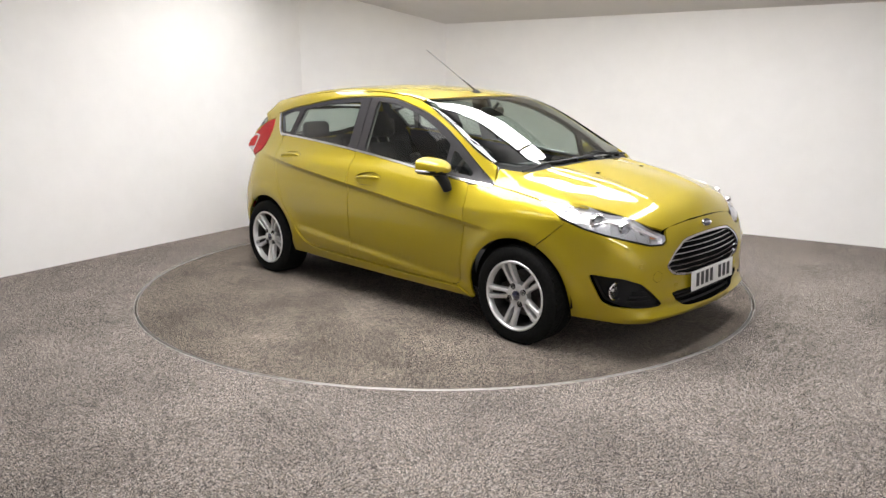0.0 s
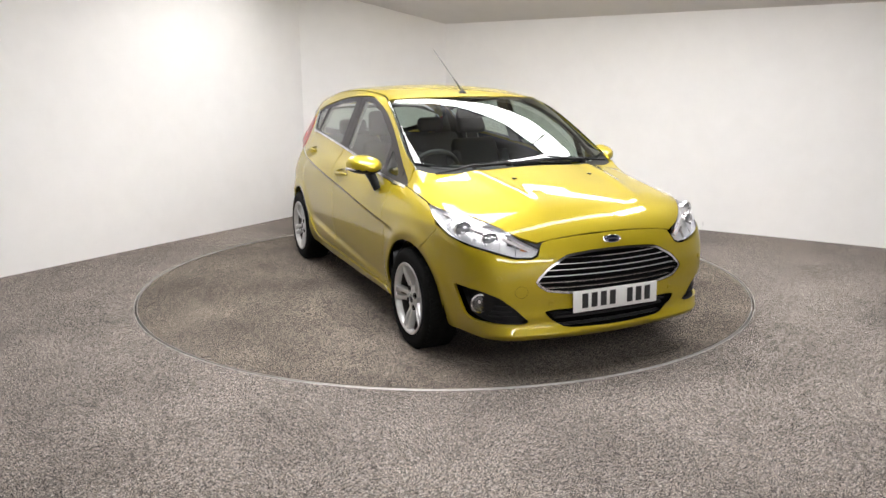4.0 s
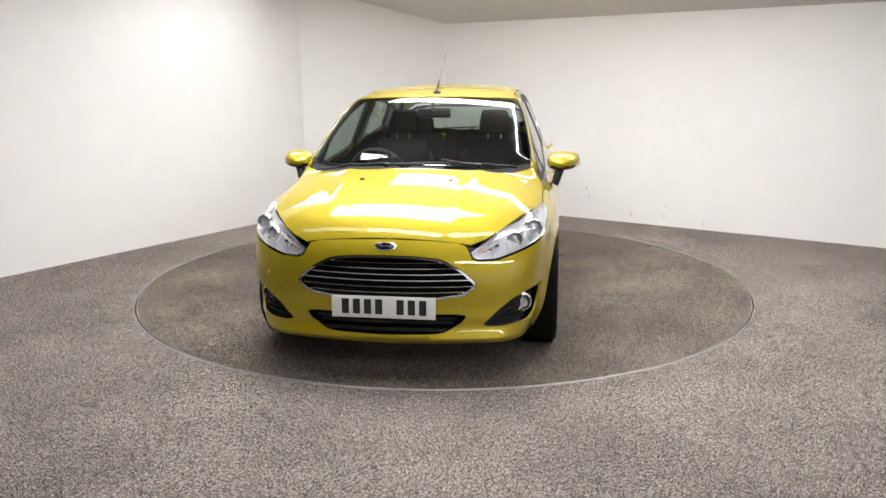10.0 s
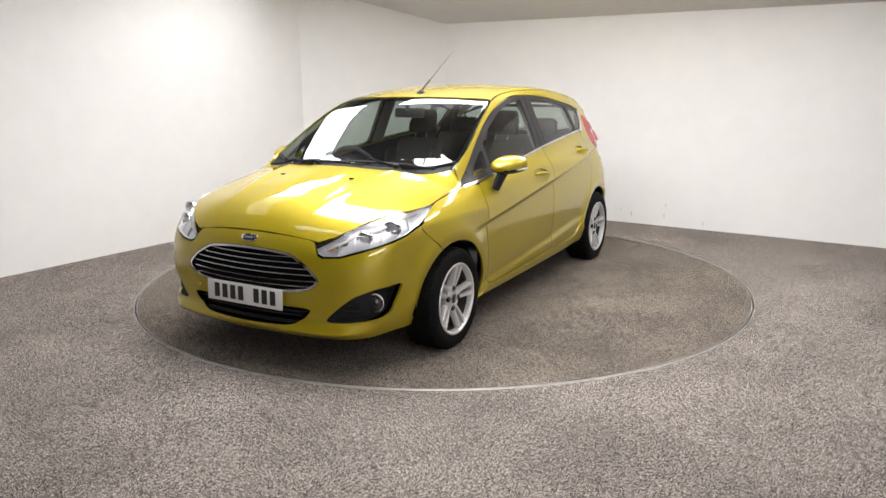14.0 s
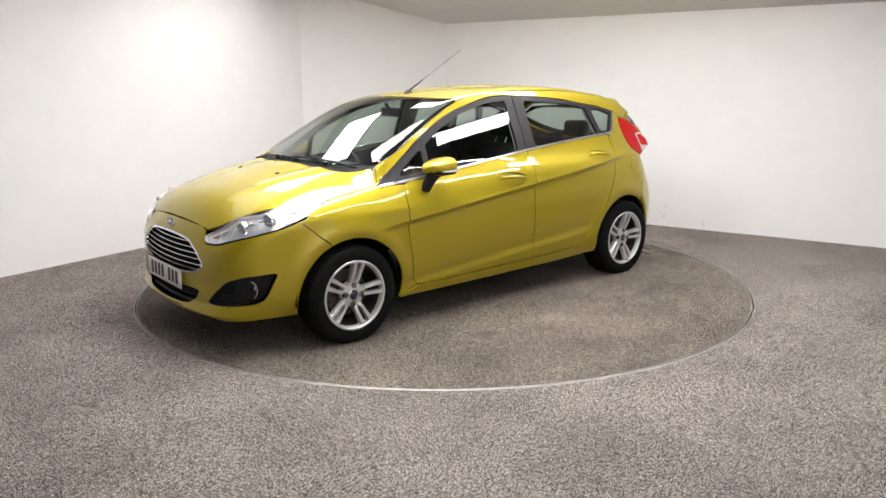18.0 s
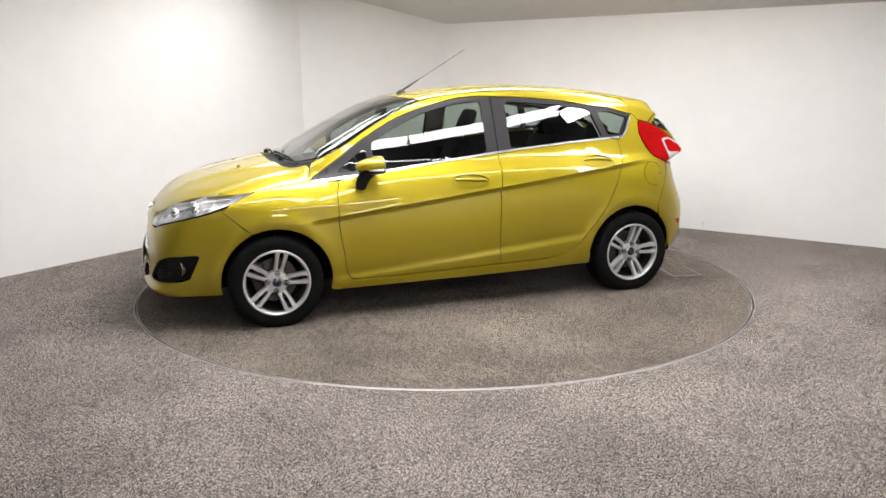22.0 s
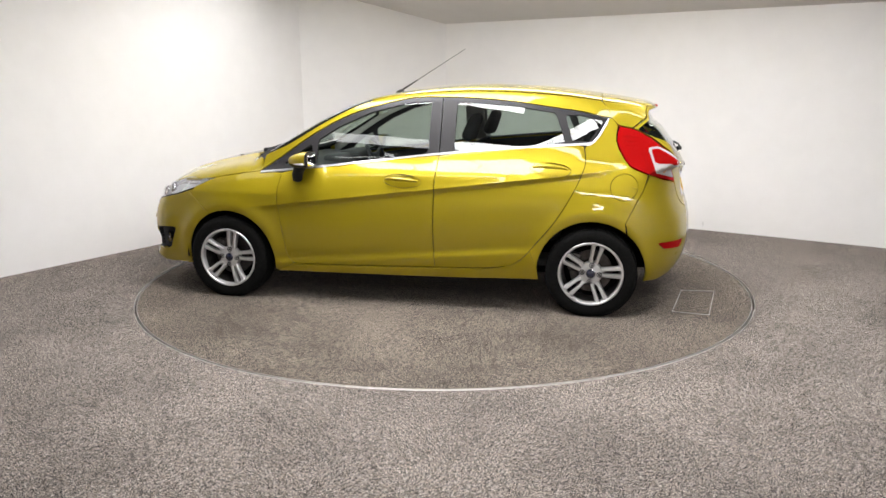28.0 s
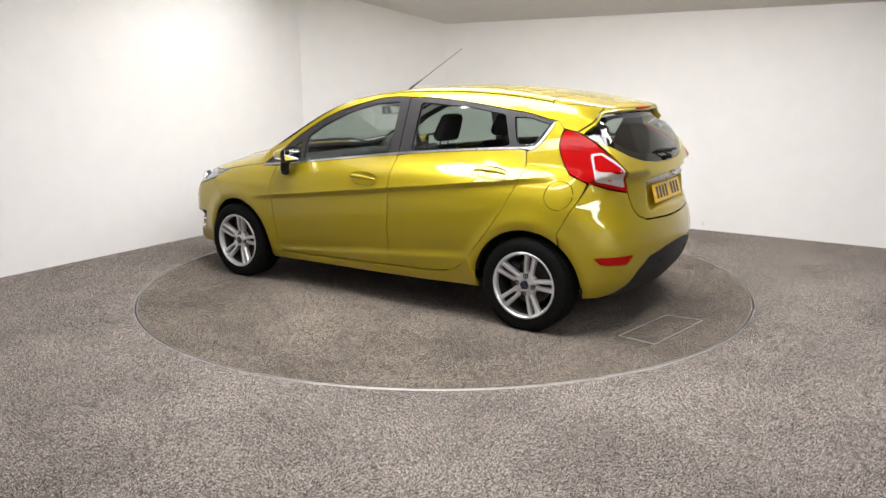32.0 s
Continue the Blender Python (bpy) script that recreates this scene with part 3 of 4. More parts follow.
fender_line = [(1.008, .878), (1.141, .861), (1.327, .831)]
fender_front = [(1.40, .805), (1.485, .767), (1.535, .722), (1.46, .655), (1.375, .585)]
fa = [p for p in front_arch if p[0] < 1.372]
fender = fender_line + fender_front + fa + [(.905, .20), (.80, .20), (.775, .255)] + door_front[::-1][2:] + [(.93, .875)]
front_door = door_front + [(.3, .258)] + pillar_gap + span(belt, -.248, .834)[1:-1]
rear_door = pillar_gap[::-1] + [(-.5, .279)] + rear_edge + span(belt, -1.17, -.25)[1:-1]
sill = [(.90, .195), (.775, .249), (.735, .246), (.3, .254), (-.235, .268), (-.5, .275), (-.66, .288), (-.745, .309), (-.80, .345), (-.86, .41), (-.905, .30), (-.912, .225), (-.5, .21), (0, .202)]
def round_side(points):
    """Side-view outline points from points round the tail."""
    p, _ = on_skin("tail", *zip(*points))
    return [(x, z) for x, _, z in p]


lamp_side = [(-1.386, 1.19)] + round_side([(1.045, 1.15), (1.060, 1.101), (1.052, 1.051), (1.027, .992), (.998, .941), (.945, .916), (.892, .893)])
quarter_rear = [(-1.275, 1.352), (-1.305, 1.30), (-1.345, 1.235), (-1.38, 1.192)]
bumper_gap_rear = [(-1.586, .892), (-1.548, .811), (-1.509, .737), (-1.479, .677), (-1.445, .605)]
ra = [p for p in rear_arch if p[0] > -1.452]
low_glass = [(-1.19, 1.072), (-1.222, 1.092), (-1.255, 1.13), (-1.300, 1.212), (-1.318, 1.238)]
quarter = low_glass[:-1] + [(-1.322, 1.24)] + quarter_rear[2:] + lamp_side[1:] + bumper_gap_rear[1:] + ra[::-1] + [(-.906, .26)] + rear_edge[3:-1]
frame_line = side_of_top(ditch)
side_frame = frame_line + quarter_rear[1:3] + [(-1.326, 1.242)] + frame_top[::-1][1:]

front_glass = rounded([(.60, .925), (.60, 1.09), (.457, 1.178), (.25, 1.268), (.02, 1.325), (-.172, 1.342), (-.172, 1.008)], 2, .055)
fix_glass = rounded([(.86, .915), (.66, 1.055), (.64, 1.05), (.64, .935)], 2, .15)
back_glass = rounded([(-.345, 1.028), (-.345, 1.338), (-.728, 1.312), (-.985, 1.272), (-1.058, 1.088)], 2, .055)
tip_glass = rounded([(-1.10, 1.102), (-1.05, 1.258), (-1.15, 1.258), (-1.286, 1.218), (-1.205, 1.098)], 2, .07)


def ellipse(cx, cz, rx, rz, tilt=0.0, n=36):
    c, s = math.cos(radians(tilt)), math.sin(radians(tilt))
    return [(cx + rx * math.cos(t) * c - rz * math.sin(t) * s, cz + rx * math.cos(t) * s + rz * math.sin(t) * c) for t in (2 * math.pi * i / n for i in range(n))]


def handle(cx, cz, tilt, door, flip):
    """Pull handle over a scooped recess."""
    rim = ellipse(cx, cz, .125, .040, tilt)
    bowl = lambda a, b: -.032 * np.clip(1 - ((a - cx) / .125) ** 2 - ((b - cz) / .042) ** 2, 0, 1) ** .7
    skin("handle_recess", "side", rim, PAINT, door, "", bowl, 0, .0, step=.012, mirror=flip)
    bm = bmesh.new()
    n = 14
    path, size = [], []
    for i in range(n + 1):
        u = -1 + 2 * i / n
        x, z = cx + u * .108, cz + .006 + u * .108 * math.tan(radians(tilt))
        p, g = on_skin("side", [x], [z])
        q = p[0] + g[0] * (.006 + .018 * (1 - u ** 4))
        path.append((q[0], -q[1] if flip else q[1], q[2]))
        size.append(.007 + .006 * (1 - u * u))
    tube(bm, path, size, 10)
    part("handle", bm, PAINT, door, "", 180)


crease = [[(x, .795 - .118 * (x + .235) + d) for x in np.arange(-1.5, 1.12, .022)] for d in (.028, .010, .002, -.006, -.014, -.022, -.031, -.041, -.06)]
crease += [[(x, .362 - .088 * x + d) for x in np.arange(-.98, .98, .022)] for d in (.04, .012, -.004, -.025, -.05)]
for flip, hand in SIDES:
    skin("front_fender", "side", fender, PAINT, car, mirror=flip, lines=crease)
    door = skin("front_door", "side", front_door, PAINT, car, inset=.0028, holes=[ellipse(-.022, .838, .125, .040, 3)], mirror=flip, lines=crease)
    handle(-.022, .838, 3, door, flip)
    skin("window", "side", front_glass, GLASS, door, "lightly tinted side window", -.006, .004, 0, mirror=flip)
    skin("quarter_light", "side", fix_glass, GLASS, door, "small fixed triangular pane", -.006, .004, 0, mirror=flip)
    outer = span(frame_top, 1.0, -.245)
    surround = [(x, z - .004) for x, z in outer] + [(-.248, 1.012)] + span([(x, z + .006) for x, z in belt], -.248, 1.0)[1:-1]
    skin("window_frame", "side", surround, FRAME_BLACK, door, "satin black window frame", -.003, .02, .001, [front_glass, fix_glass], mirror=flip)
    strip = span([(x, z + .009) for x, z in belt], 1.0, -.246) + span([(x, z - .003) for x, z in belt], -.246, 1.0)
    skin("belt_trim", "side", strip, SATIN_CHROME, door, "bright chrome window strip", .004, .01, 0, mirror=flip, step=.03)
    door = skin("rear_door", "side", rear_door, PAINT, car, inset=.0028, holes=[ellipse(-.975, .922, .125, .040, 3)], mirror=flip, lines=crease)
    handle(-.975, .922, 3, door, flip)
    skin("window", "side", back_glass, GLASS, door, "lightly tinted side window", -.006, .004, 0, mirror=flip)
    skin("quarter_light", "side", tip_glass, GLASS, door, "small fixed rear pane", -.006, .004, 0, mirror=flip)
    outer = span(frame_top, -.252, -1.312)
    surround = [(x, z - .004) for x, z in outer[:-1]] + [(-1.312, 1.236)] + [(x + .012, z + .002) for x, z in low_glass[::-1]][1:] + span([(x, z + .006) for x, z in belt], -1.17, -.252)
    skin("window_frame", "side", surround, FRAME_BLACK, door, "satin black window frame", -.003, .02, .001, [back_glass, tip_glass], mirror=flip)
    strip = span([(x, z + .009) for x, z in belt], -.250, -1.165) + low_glass[1:] + [(x - .014, z - .004) for x, z in low_glass[::-1]][1:-1] + [(-1.205, 1.068)] + span([(x, z - .003) for x, z in belt], -1.17, -.250)
    skin("belt_trim", "side", strip, SATIN_CHROME, door, "bright chrome window strip", .004, .01, 0, mirror=flip, step=.03)
    skin("sill", "side", sill, PAINT, car, "", .010, .02, mirror=flip)
    fuel = [ellipse(-1.428, .823, .083, .080)] if not flip else []
    rear = skin("rear_quarter", "side", quarter, PAINT, car, holes=fuel, mirror=flip, lines=crease)
    if not flip:
        flap = skin("fuel_flap", "side", fuel[0], PAINT, car, "round painted fuel flap", 0, .01, .0015)
        skin("finger_tab", "side", ellipse(-1.498, .823, .02, .008), PAINT, flap, "", .006, .01, 0, step=.01)
    skin("side_frame", "side", side_frame, PAINT, car, "painted roof side and windscreen pillar", mirror=flip, inset=.001)

# bonnet, cowl, windscreen, roof
hood_rear = [(1.205, 0), (1.20, .2), (1.17, .4), (1.11, .56), (1.045, .66), (1.0, .70)]
hood_lamp = [(1.453, .742), (1.54, .716), (1.64, .672), (1.73, .622), (1.816, .558), (1.87, .495), (1.912, .415)]
hood_front = [(1.913, .39), (1.917, .353), (1.927, .196), (1.932, 0)]
hood = pair_top(hood_rear[:] + [(1.0, .742)] + hood_side + [(1.40, .752)] + hood_lamp + hood_front)
bonnet = skin("bonnet", "top", hood, PAINT, car, "mustard painted bonnet with two pressed ridges", step=.03)
for s in (1, -1):
    p, g = on_skin("top", [1.39], [.25 * s])
    bm = bmesh.new()
    block(bm, (.022, .02, .008), tuple(p[0] + g[0] * .003), .003)
    part("washer_jet", bm, GLOSS_BLACK, bonnet, "small black washer jet")
screen_base = [(1.125, 0), (1.12, .2), (1.09, .4), (1.03, .56), (.955, .684)]
screen_top = [(.255, .572), (.288, .4), (.31, .2), (.315, 0)]
screen = pair_top(screen_base + [p for p in ditch if .27 < p[0] < .93] + screen_top)
glassy = shrink(dense(screen, .03), .018)
skin("windscreen", "top", screen, GLASS, car, "wide curved windscreen", -.002, .004, .001)
skin("windscreen_border", "top", screen, SHADE, car, "black printed windscreen edge", -.008, 0, .001, [glassy])
cowl_in = [(1.205, 0), (1.20, .2), (1.17, .4), (1.11, .56), (1.045, .66), (1.0, .70), (.953, .678), (1.028, .562), (1.088, .4), (1.118, .2), (1.123, 0)]
cowl = np.array(cowl_in + [(x, -y) for x, y in cowl_in[::-1][1:-1]])
skin("cowl", "top", cowl, BLACK, car, "black plastic wiper cowl", -.02, .02, .0)
roof = pair_top([(.313, 0), (.308, .2), (.285, .4), (.25, .566)] + [(x, y - .006) for x, y in ditch if x < .22] + [(-1.272, .4), (-1.262, .2), (-1.258, 0)])
top = skin("roof", "top", roof, PAINT, car, "mustard painted roof", step=.04)
for flip, hand in SIDES:
    line = [p for p in ditch if p[0] < .25]
    strip = [(x, y + .004) for x, y in line] + [(x, y - .010) for x, y in line[::-1]]
    skin("roof_ditch", "top", strip, SHADE, car, "dark roof joint", -.006, 0, 0, mirror=flip)

def round_end(points):
    """Outline points round the nose or tail from side-view points."""
    p, _ = on_skin("side", [a for a, _ in points], [b for _, b in points])
    return [(math.atan2(y, abs(x) - 1.0), z) for x, y, z in p]


# nose
lamp = [(1.150, .829), (1.021, .817), (.90, .824), (.806, .803), (.700, .780), (.599, .748), (.50, .70), (.42, .655), (.428, .628), (.455, .616), (.534, .620), (.687, .662), (.876, .708), (1.016, .762)]
nose_half = [(0, .711), (.209, .706), (.369, .694), (.405, .682), (.414, .66), (.424, .624), (.452, .611), (.536, .615), (.69, .658), (.878, .704)] + round_end([(1.50, .748), (1.535, .722), (1.46, .655), (1.375, .585)] + [p for p in front_arch[::-1] if p[0] > 1.378]) + [(.915, .202), (.67, .198), (.42, .195), (.25, .192), (0, .19)]
grille = rounded(pair([(0, .637), (.139, .634), (.278, .622), (.376, .567), (.436, .503), (.420, .475), (.375, .444), (.257, .426), (0, .418)]), 2, .15)
intake = rounded(pair([(0, .345), (.395, .352), (.36, .305), (.297, .266), (.243, .256), (0, .250)]), 2, .15)
fog = rounded([(.845, .466), (.69, .456), (.60, .425), (.53, .365), (.455, .288), (.725, .294), (.775, .315), (.815, .40)], 2, .14)
fog_r = [(-a, b) for a, b in fog]
bumper = skin("front_bumper", "nose", pair(nose_half), PAINT, car, "mustard painted front bumper", holes=[grille, intake, fog, fog_r], step=.028)


def ring_between(outline, width):
    p = dense(np.array(outline, float), .02)
    return p, shrink(p, width)


mouth = skin("grille", "nose", grille, SHADE, car, "black radiator grille with bright bars", -.055, -.055, -.001)
p, q = ring_between(grille, .011)
skin("grille_surround", "nose", p, CHROME, mouth, "bright chrome grille surround", -.002, .03, 0, [q], step=.02)
for z, w in ((.600, .325), (.572, .365), (.543, .398), (.513, .424), (.481, .415), (.452, .38)):
    n = 17
    bar = [(w * (2 * i / (n - 1) - 1), z + .010 - .006 * (1 - (2 * i / (n - 1) - 1) ** 2)) for i in range(n)]
    slat = skin("grille_slat", "nose", bar + [(a, b - .018) for a, b in bar[::-1]], SHADE, mouth, "", -.018, .03, 0, step=.03)
    skin("bright_edge", "nose", [(a, b + .001) for a, b in bar] + [(a, b - .0027) for a, b in bar[::-1]], CHROME, mouth, "thin bright edge", -.013, .006, 0, step=.03)
low = skin("lower_grille", "nose", intake, SHADE, car, "black lower air intake", -.05, -.05, -.001)
for z in (.33, .305, .28):
    w = .36 - (.345 - z) * .75
    skin("intake_slat", "nose", [(-w, z), (w, z), (w, z - .010), (-w, z - .010)], BLACK, low, "", -.02, .03, 0, step=.03)
for flip, hand in SIDES:
    pocket = skin("fog_pocket", "nose", fog, BLACK, car, "black textured fog lamp pocket", lambda a, b: -.028 - .045 * step01(.5, .78, a), -.03, -.001, step=.02, mirror=flip)
    y = -.655 if flip else .655
    ax = Vector((1, -.35 if flip else .35, 0)).normalized()
    m = Matrix.Translation((1.762, y, .372)) @ ax.to_track_quat("X", "Z").to_matrix().to_4x4()
    for nm, mt, prof, lb in (("fog_ring", CHROME, [(.046, .03), (.050, .036), (.043, .038), (.041, .02)], "chrome fog lamp ring"), ("fog_bowl", CHROME, [(.042, .022), (.030, .0), (.012, -.012), (.001, -.014)], ""), ("fog_glass", LENS, [(.042, .026), (.028, .031), (.001, .033)], "clear fog lamp glass")):
        bm = bmesh.new()
        lathe(bm, prof, 32, "x")
        bm.transform(m)
        part(nm, bm, mt, pocket, lb, 60)
    bm = bmesh.new()
    bmesh.ops.create_uvsphere(bm, u_segments=12, v_segments=8, radius=.010, matrix=m @ Matrix.Translation((.006, 0, 0)))
    part("fog_bulb", bm, CLEAR_LAMP, pocket, "", 180)
    for z0 in (.325, .350, .375):
        w = .60 - (z0 - .32) * .6
        skin("pocket_slat", "nose", [(.50 + (z0 - .30) * .8, z0), (w + .06, z0), (w + .06, z0 - .008), (.50 + (z0 - .308) * .8, z0 - .008)], BLACK, pocket, "", -.02, .02, 0, step=.02, mirror=flip)

# head lamps
for flip, hand in SIDES:
    sg = -1 if flip else 1
    unit = skin("head_lamp", "nose", lamp, LENS, car, "clear swept-back head lamp with chrome inside", .001, .006, .003, step=.02, mirror=flip)
    skin("lamp_bowl", "nose", lamp, BOWL, unit, "silvered lamp housing", lambda a, b: -.024 - .008 * np.sin(a * 28), -.02, .004, step=.015, mirror=flip)
    p, q = ring_between(lamp, .004)
    skin("lamp_seal", "nose", p, GLOSS_BLACK, unit, "", -.003, .02, .001, [q], step=.02, mirror=flip)
    for phi, z, r in ((.80, .750, .037), (.655, .712, .031)):
        c, g = on_skin("nose", [phi], [z], -.018)
        c = c[0] * np.array([1, sg, 1])
        ax = Vector((1, .30 * sg, -.02)).normalized()
        m = Matrix.Translation(c) @ ax.to_track_quat("X", "Z").to_matrix().to_4x4()
        bm = bmesh.new()
        lathe(bm, [(r + .012, -.01), (r + .012, .008), (r + .006, .014), (r, .008), (r, -.02)], 32, "x")
        bm.transform(m)
        part("lamp_ring", bm, CHROME, unit, "chrome projector ring", 60)
        bm = bmesh.new()
        lathe(bm, [(r, -.01), (r * .9, .004), (r * .6, .012), (.001, .016)], 32, "x")
        bm.transform(m)
        part("projector", bm, mat("projector_glass", (.42, .43, .45), .06, .5, 1.0) if not flip and phi > .7 else bpy.data.materials["projector_glass"], unit, "dark glass projector lens", 180)
    for i in range(4):
        a0 = .475 + i * .035
        skin("reflector_cell", "nose", [(a0, .652 + i * .012), (a0 + .028, .660 + i * .012), (a0 + .028, .685 + i * .016), (a0, .672 + i * .016)], AMBER if i == 0 else CHROME, unit, "", -.022, .02, .0, step=.01, mirror=flip)
    for a0, z0, z1 in ((.525, .632, .682), (.60, .650, .712), (.735, .690, .752), (.90, .724, .806)):
        skin("lamp_divider", "nose", [(a0, z0), (a0 + .003, z0 + .001), (a0 + .008, z1), (a0 + .005, z1 - .001)], SATIN_CHROME, unit, "", -.010, .012, 0, step=.012, mirror=flip)
    strip = [(.46, .662), (.60, .722), (.72, .757), (.86, .795), (.99, .806), (.99, .799), (.86, .785), (.72, .744), (.60, .709), (.47, .652)]
    skin("light_guide", "nose", strip, CLEAR_LAMP, unit, "milky daytime light strip", -.015, .015, 0, step=.015, mirror=flip)

# badge, plate, sensors on the nose
p, g = on_skin("nose", [0.0], [.676])
m = Matrix.Translation(p[0] + g[0] * .003) @ Vector(g[0]).to_track_quat("X", "Z").to_matrix().to_4x4()


def badge(name, m, parent, w=.055, h=.022):
    bm = bmesh.new()
    lathe(bm, [(1, -.002), (1, .004), (.9, .006), (.86, .003), (.001, .003)], 40, "x")
    bmesh.ops.scale(bm, vec=(1, w, h), verts=bm.verts)
    bm.transform(m)
    ob = part(name, bm, CHROME, parent, "oval chrome badge", 50)
    bm = bmesh.new()
    lathe(bm, [(.86, .003), (.8, .0055), (.001, .006)], 40, "x")
    bmesh.ops.scale(bm, vec=(1, w, h), verts=bm.verts)
    bm.transform(m)
    part("badge_field", bm, NAVY, ob, "navy blue oval field", 50)
    bm = bmesh.new()
    block(bm, (.001, w * .9, h * .34), (.0066, 0, 0), .0)
    bm.transform(m)
    part("badge_mark", bm, CHROME, ob, "bright bar on the badge", None)


badge("badge", m, car)


def number_plate(m, material, label):
    bm = bmesh.new()
    block(bm, (.006, .52, .111), (0, 0, 0), .0025, segments=2)
    bm.transform(m)
    ob = part("number_plate", bm, material, car, label, 30)
    bars = [-.19 + .056 * i for i in range(4)] + [.085 + .056 * i for i in range(3)]
    for y in bars:
        bm = bmesh.new()
        block(bm, (.001, .036, .075), (.0036, y, .002), .0)
        bm.transform(m)
        part("plate_bar", bm, INK, ob, "", None)
    for y in (-.238, .238):
        bm = bmesh.new()
        lathe(bm, [(.006, .002), (.006, .004), (.001, .005)], 12, "x")
        bm.transform(m @ Matrix.Translation((0, y, 0)))
        part("plate_screw", bm, PLATE_WHITE, ob, "", 50)


number_plate(pose(2.021, -.004, .386, 0, -2, 0), PLATE_WHITE, "white front number plate with black bars")
for a, z in ((.36, .388), (-.36, .388), (.60, .52), (-.60, .52)):
    p, g = on_skin("nose", [a], [z])
    bm = bmesh.new()
    lathe(bm, [(.013, .0005), (.012, .003), (.010, .0035), (.009, .001), (.001, .001)], 20, "x")
    bm.transform(Matrix.Translation(p[0]) @ Vector(g[0]).to_track_quat("X", "Z").to_matrix().to_4x4())
    part("parking_sensor", bm, PAINT, bumper, "", 50)
p, q = ring_between(ellipse(-.50, .452, .030, .030), .0012)
skin("tow_cover_joint", "nose", p, SHADE, bumper, "round tow eye cover joint", .0006, 0, 0, [q], step=.01)

# tail
tail_lamp = [(1.013, 1.187), (.96, 1.180), (.905, 1.168), (.862, 1.145), (.819, 1.116), (.785, 1.08), (.751, 1.043), (.69, .985), (.618, .918), (.613, .836), (.69, .850), (.768, .866), (.888, .896), (.945, .920), (.994, .945), (1.022, .995), (1.047, 1.051), (1.055, 1.101), (1.04, 1.15)]
spoiler_edge = flow([(-1.276, .546), (-1.34, .544), (-1.40, .532), (-1.46, .510), (-1.515, .478), (-1.550, .445)], 3)
spoiler_lip = flow([(-1.550, .445), (-1.578, .40), (-1.600, .32), (-1.615, .2), (-1.624, .1), (-1.626, 0)], 3)


def round_top(points):
    p, _ = on_skin("top", *zip(*points))
    return [(math.atan2(y, -x - 1.0), z) for x, y, z in p]


fin_edge = [(.923, 1.178), (.86, 1.212), (.79, 1.252), (.735, 1.288)]
lip_line = round_top(spoiler_lip)
gate_half = [(0, .658), (.165, .658), (.445, .669), (.526, .697), (.566, .742), (.588, .79), (.605, .838), (.611, .922), (.684, .990), (.745, 1.048), (.813, 1.121), (.876, 1.160)] + [(a - .004, b - .003) for a, b in fin_edge] + [(a, b - .003) for a, b in lip_line]
rear_window = rounded(pair([(0, .985), (.25, .99), (.43, 1.005), (.58, 1.038), (.68, 1.075), (.79, 1.12), (.890, 1.165), (.80, 1.222), (.70, 1.282), (.55, 1.292), (.3, 1.290), (0, 1.288)]), 2, .1)
dent = [[(s * (.352 + .012 * k), z) for z in np.arange(.69, .90, .02)] for k in range(5) for s in (1, -1)] + [[(a, z) for a in np.arange(-.40, .41, .03)] for z in (.702, .712, .722, .733, .869, .877, .886)]
gate = skin("tailgate", "tail", pair(gate_half), PAINT, car, "mustard painted tailgate", depth=.03, holes=[rear_window], lines=dent)
sunk = lambda a, b: -.004 - .060 * step01(1.17, 1.30, b)
skin("rear_window", "tail", rear_window, GLASS, gate, "tinted rear window", sunk, .004, 0)
p, q = ring_between(rear_window, .045)
skin("window_border", "tail", p, SHADE, gate, "black printed window edge", lambda a, b: sunk(a, b) - .005, 0, 0, [q])
bump_half = [(0, .485), (.202, .477), (.44, .447), (.543, .378), (.616, .297), (.70, .25), (.805, .222), (.89, .222)] + round_end([p for p in rear_arch[::-1] if p[0] < -1.456] + bumper_gap_rear[::-1]) + [(.768, .861), (.69, .845), (.61, .831), (.593, .79), (.571, .738), (.53, .692), (.448, .664), (.165, .652), (0, .652)]
reflector = rounded([(.869, .477), (.60, .482), (.655, .430), (.815, .434)], 1, .1)
reflector_r = [(-a, b) for a, b in reflector]
rear_bumper = skin("rear_bumper", "tail", pair(bump_half), PAINT, car, "mustard painted rear bumper", holes=[reflector, reflector_r])
diff_half = [(0, .482), (.202, .474), (.438, .444), (.54, .374), (.613, .293), (.69, .25), (.76, .228), (.5, .205), (0, .20)]
skin("rear_diffuser", "tail", pair(diff_half), BLACK, car, "black textured lower rear bumper", -.004)
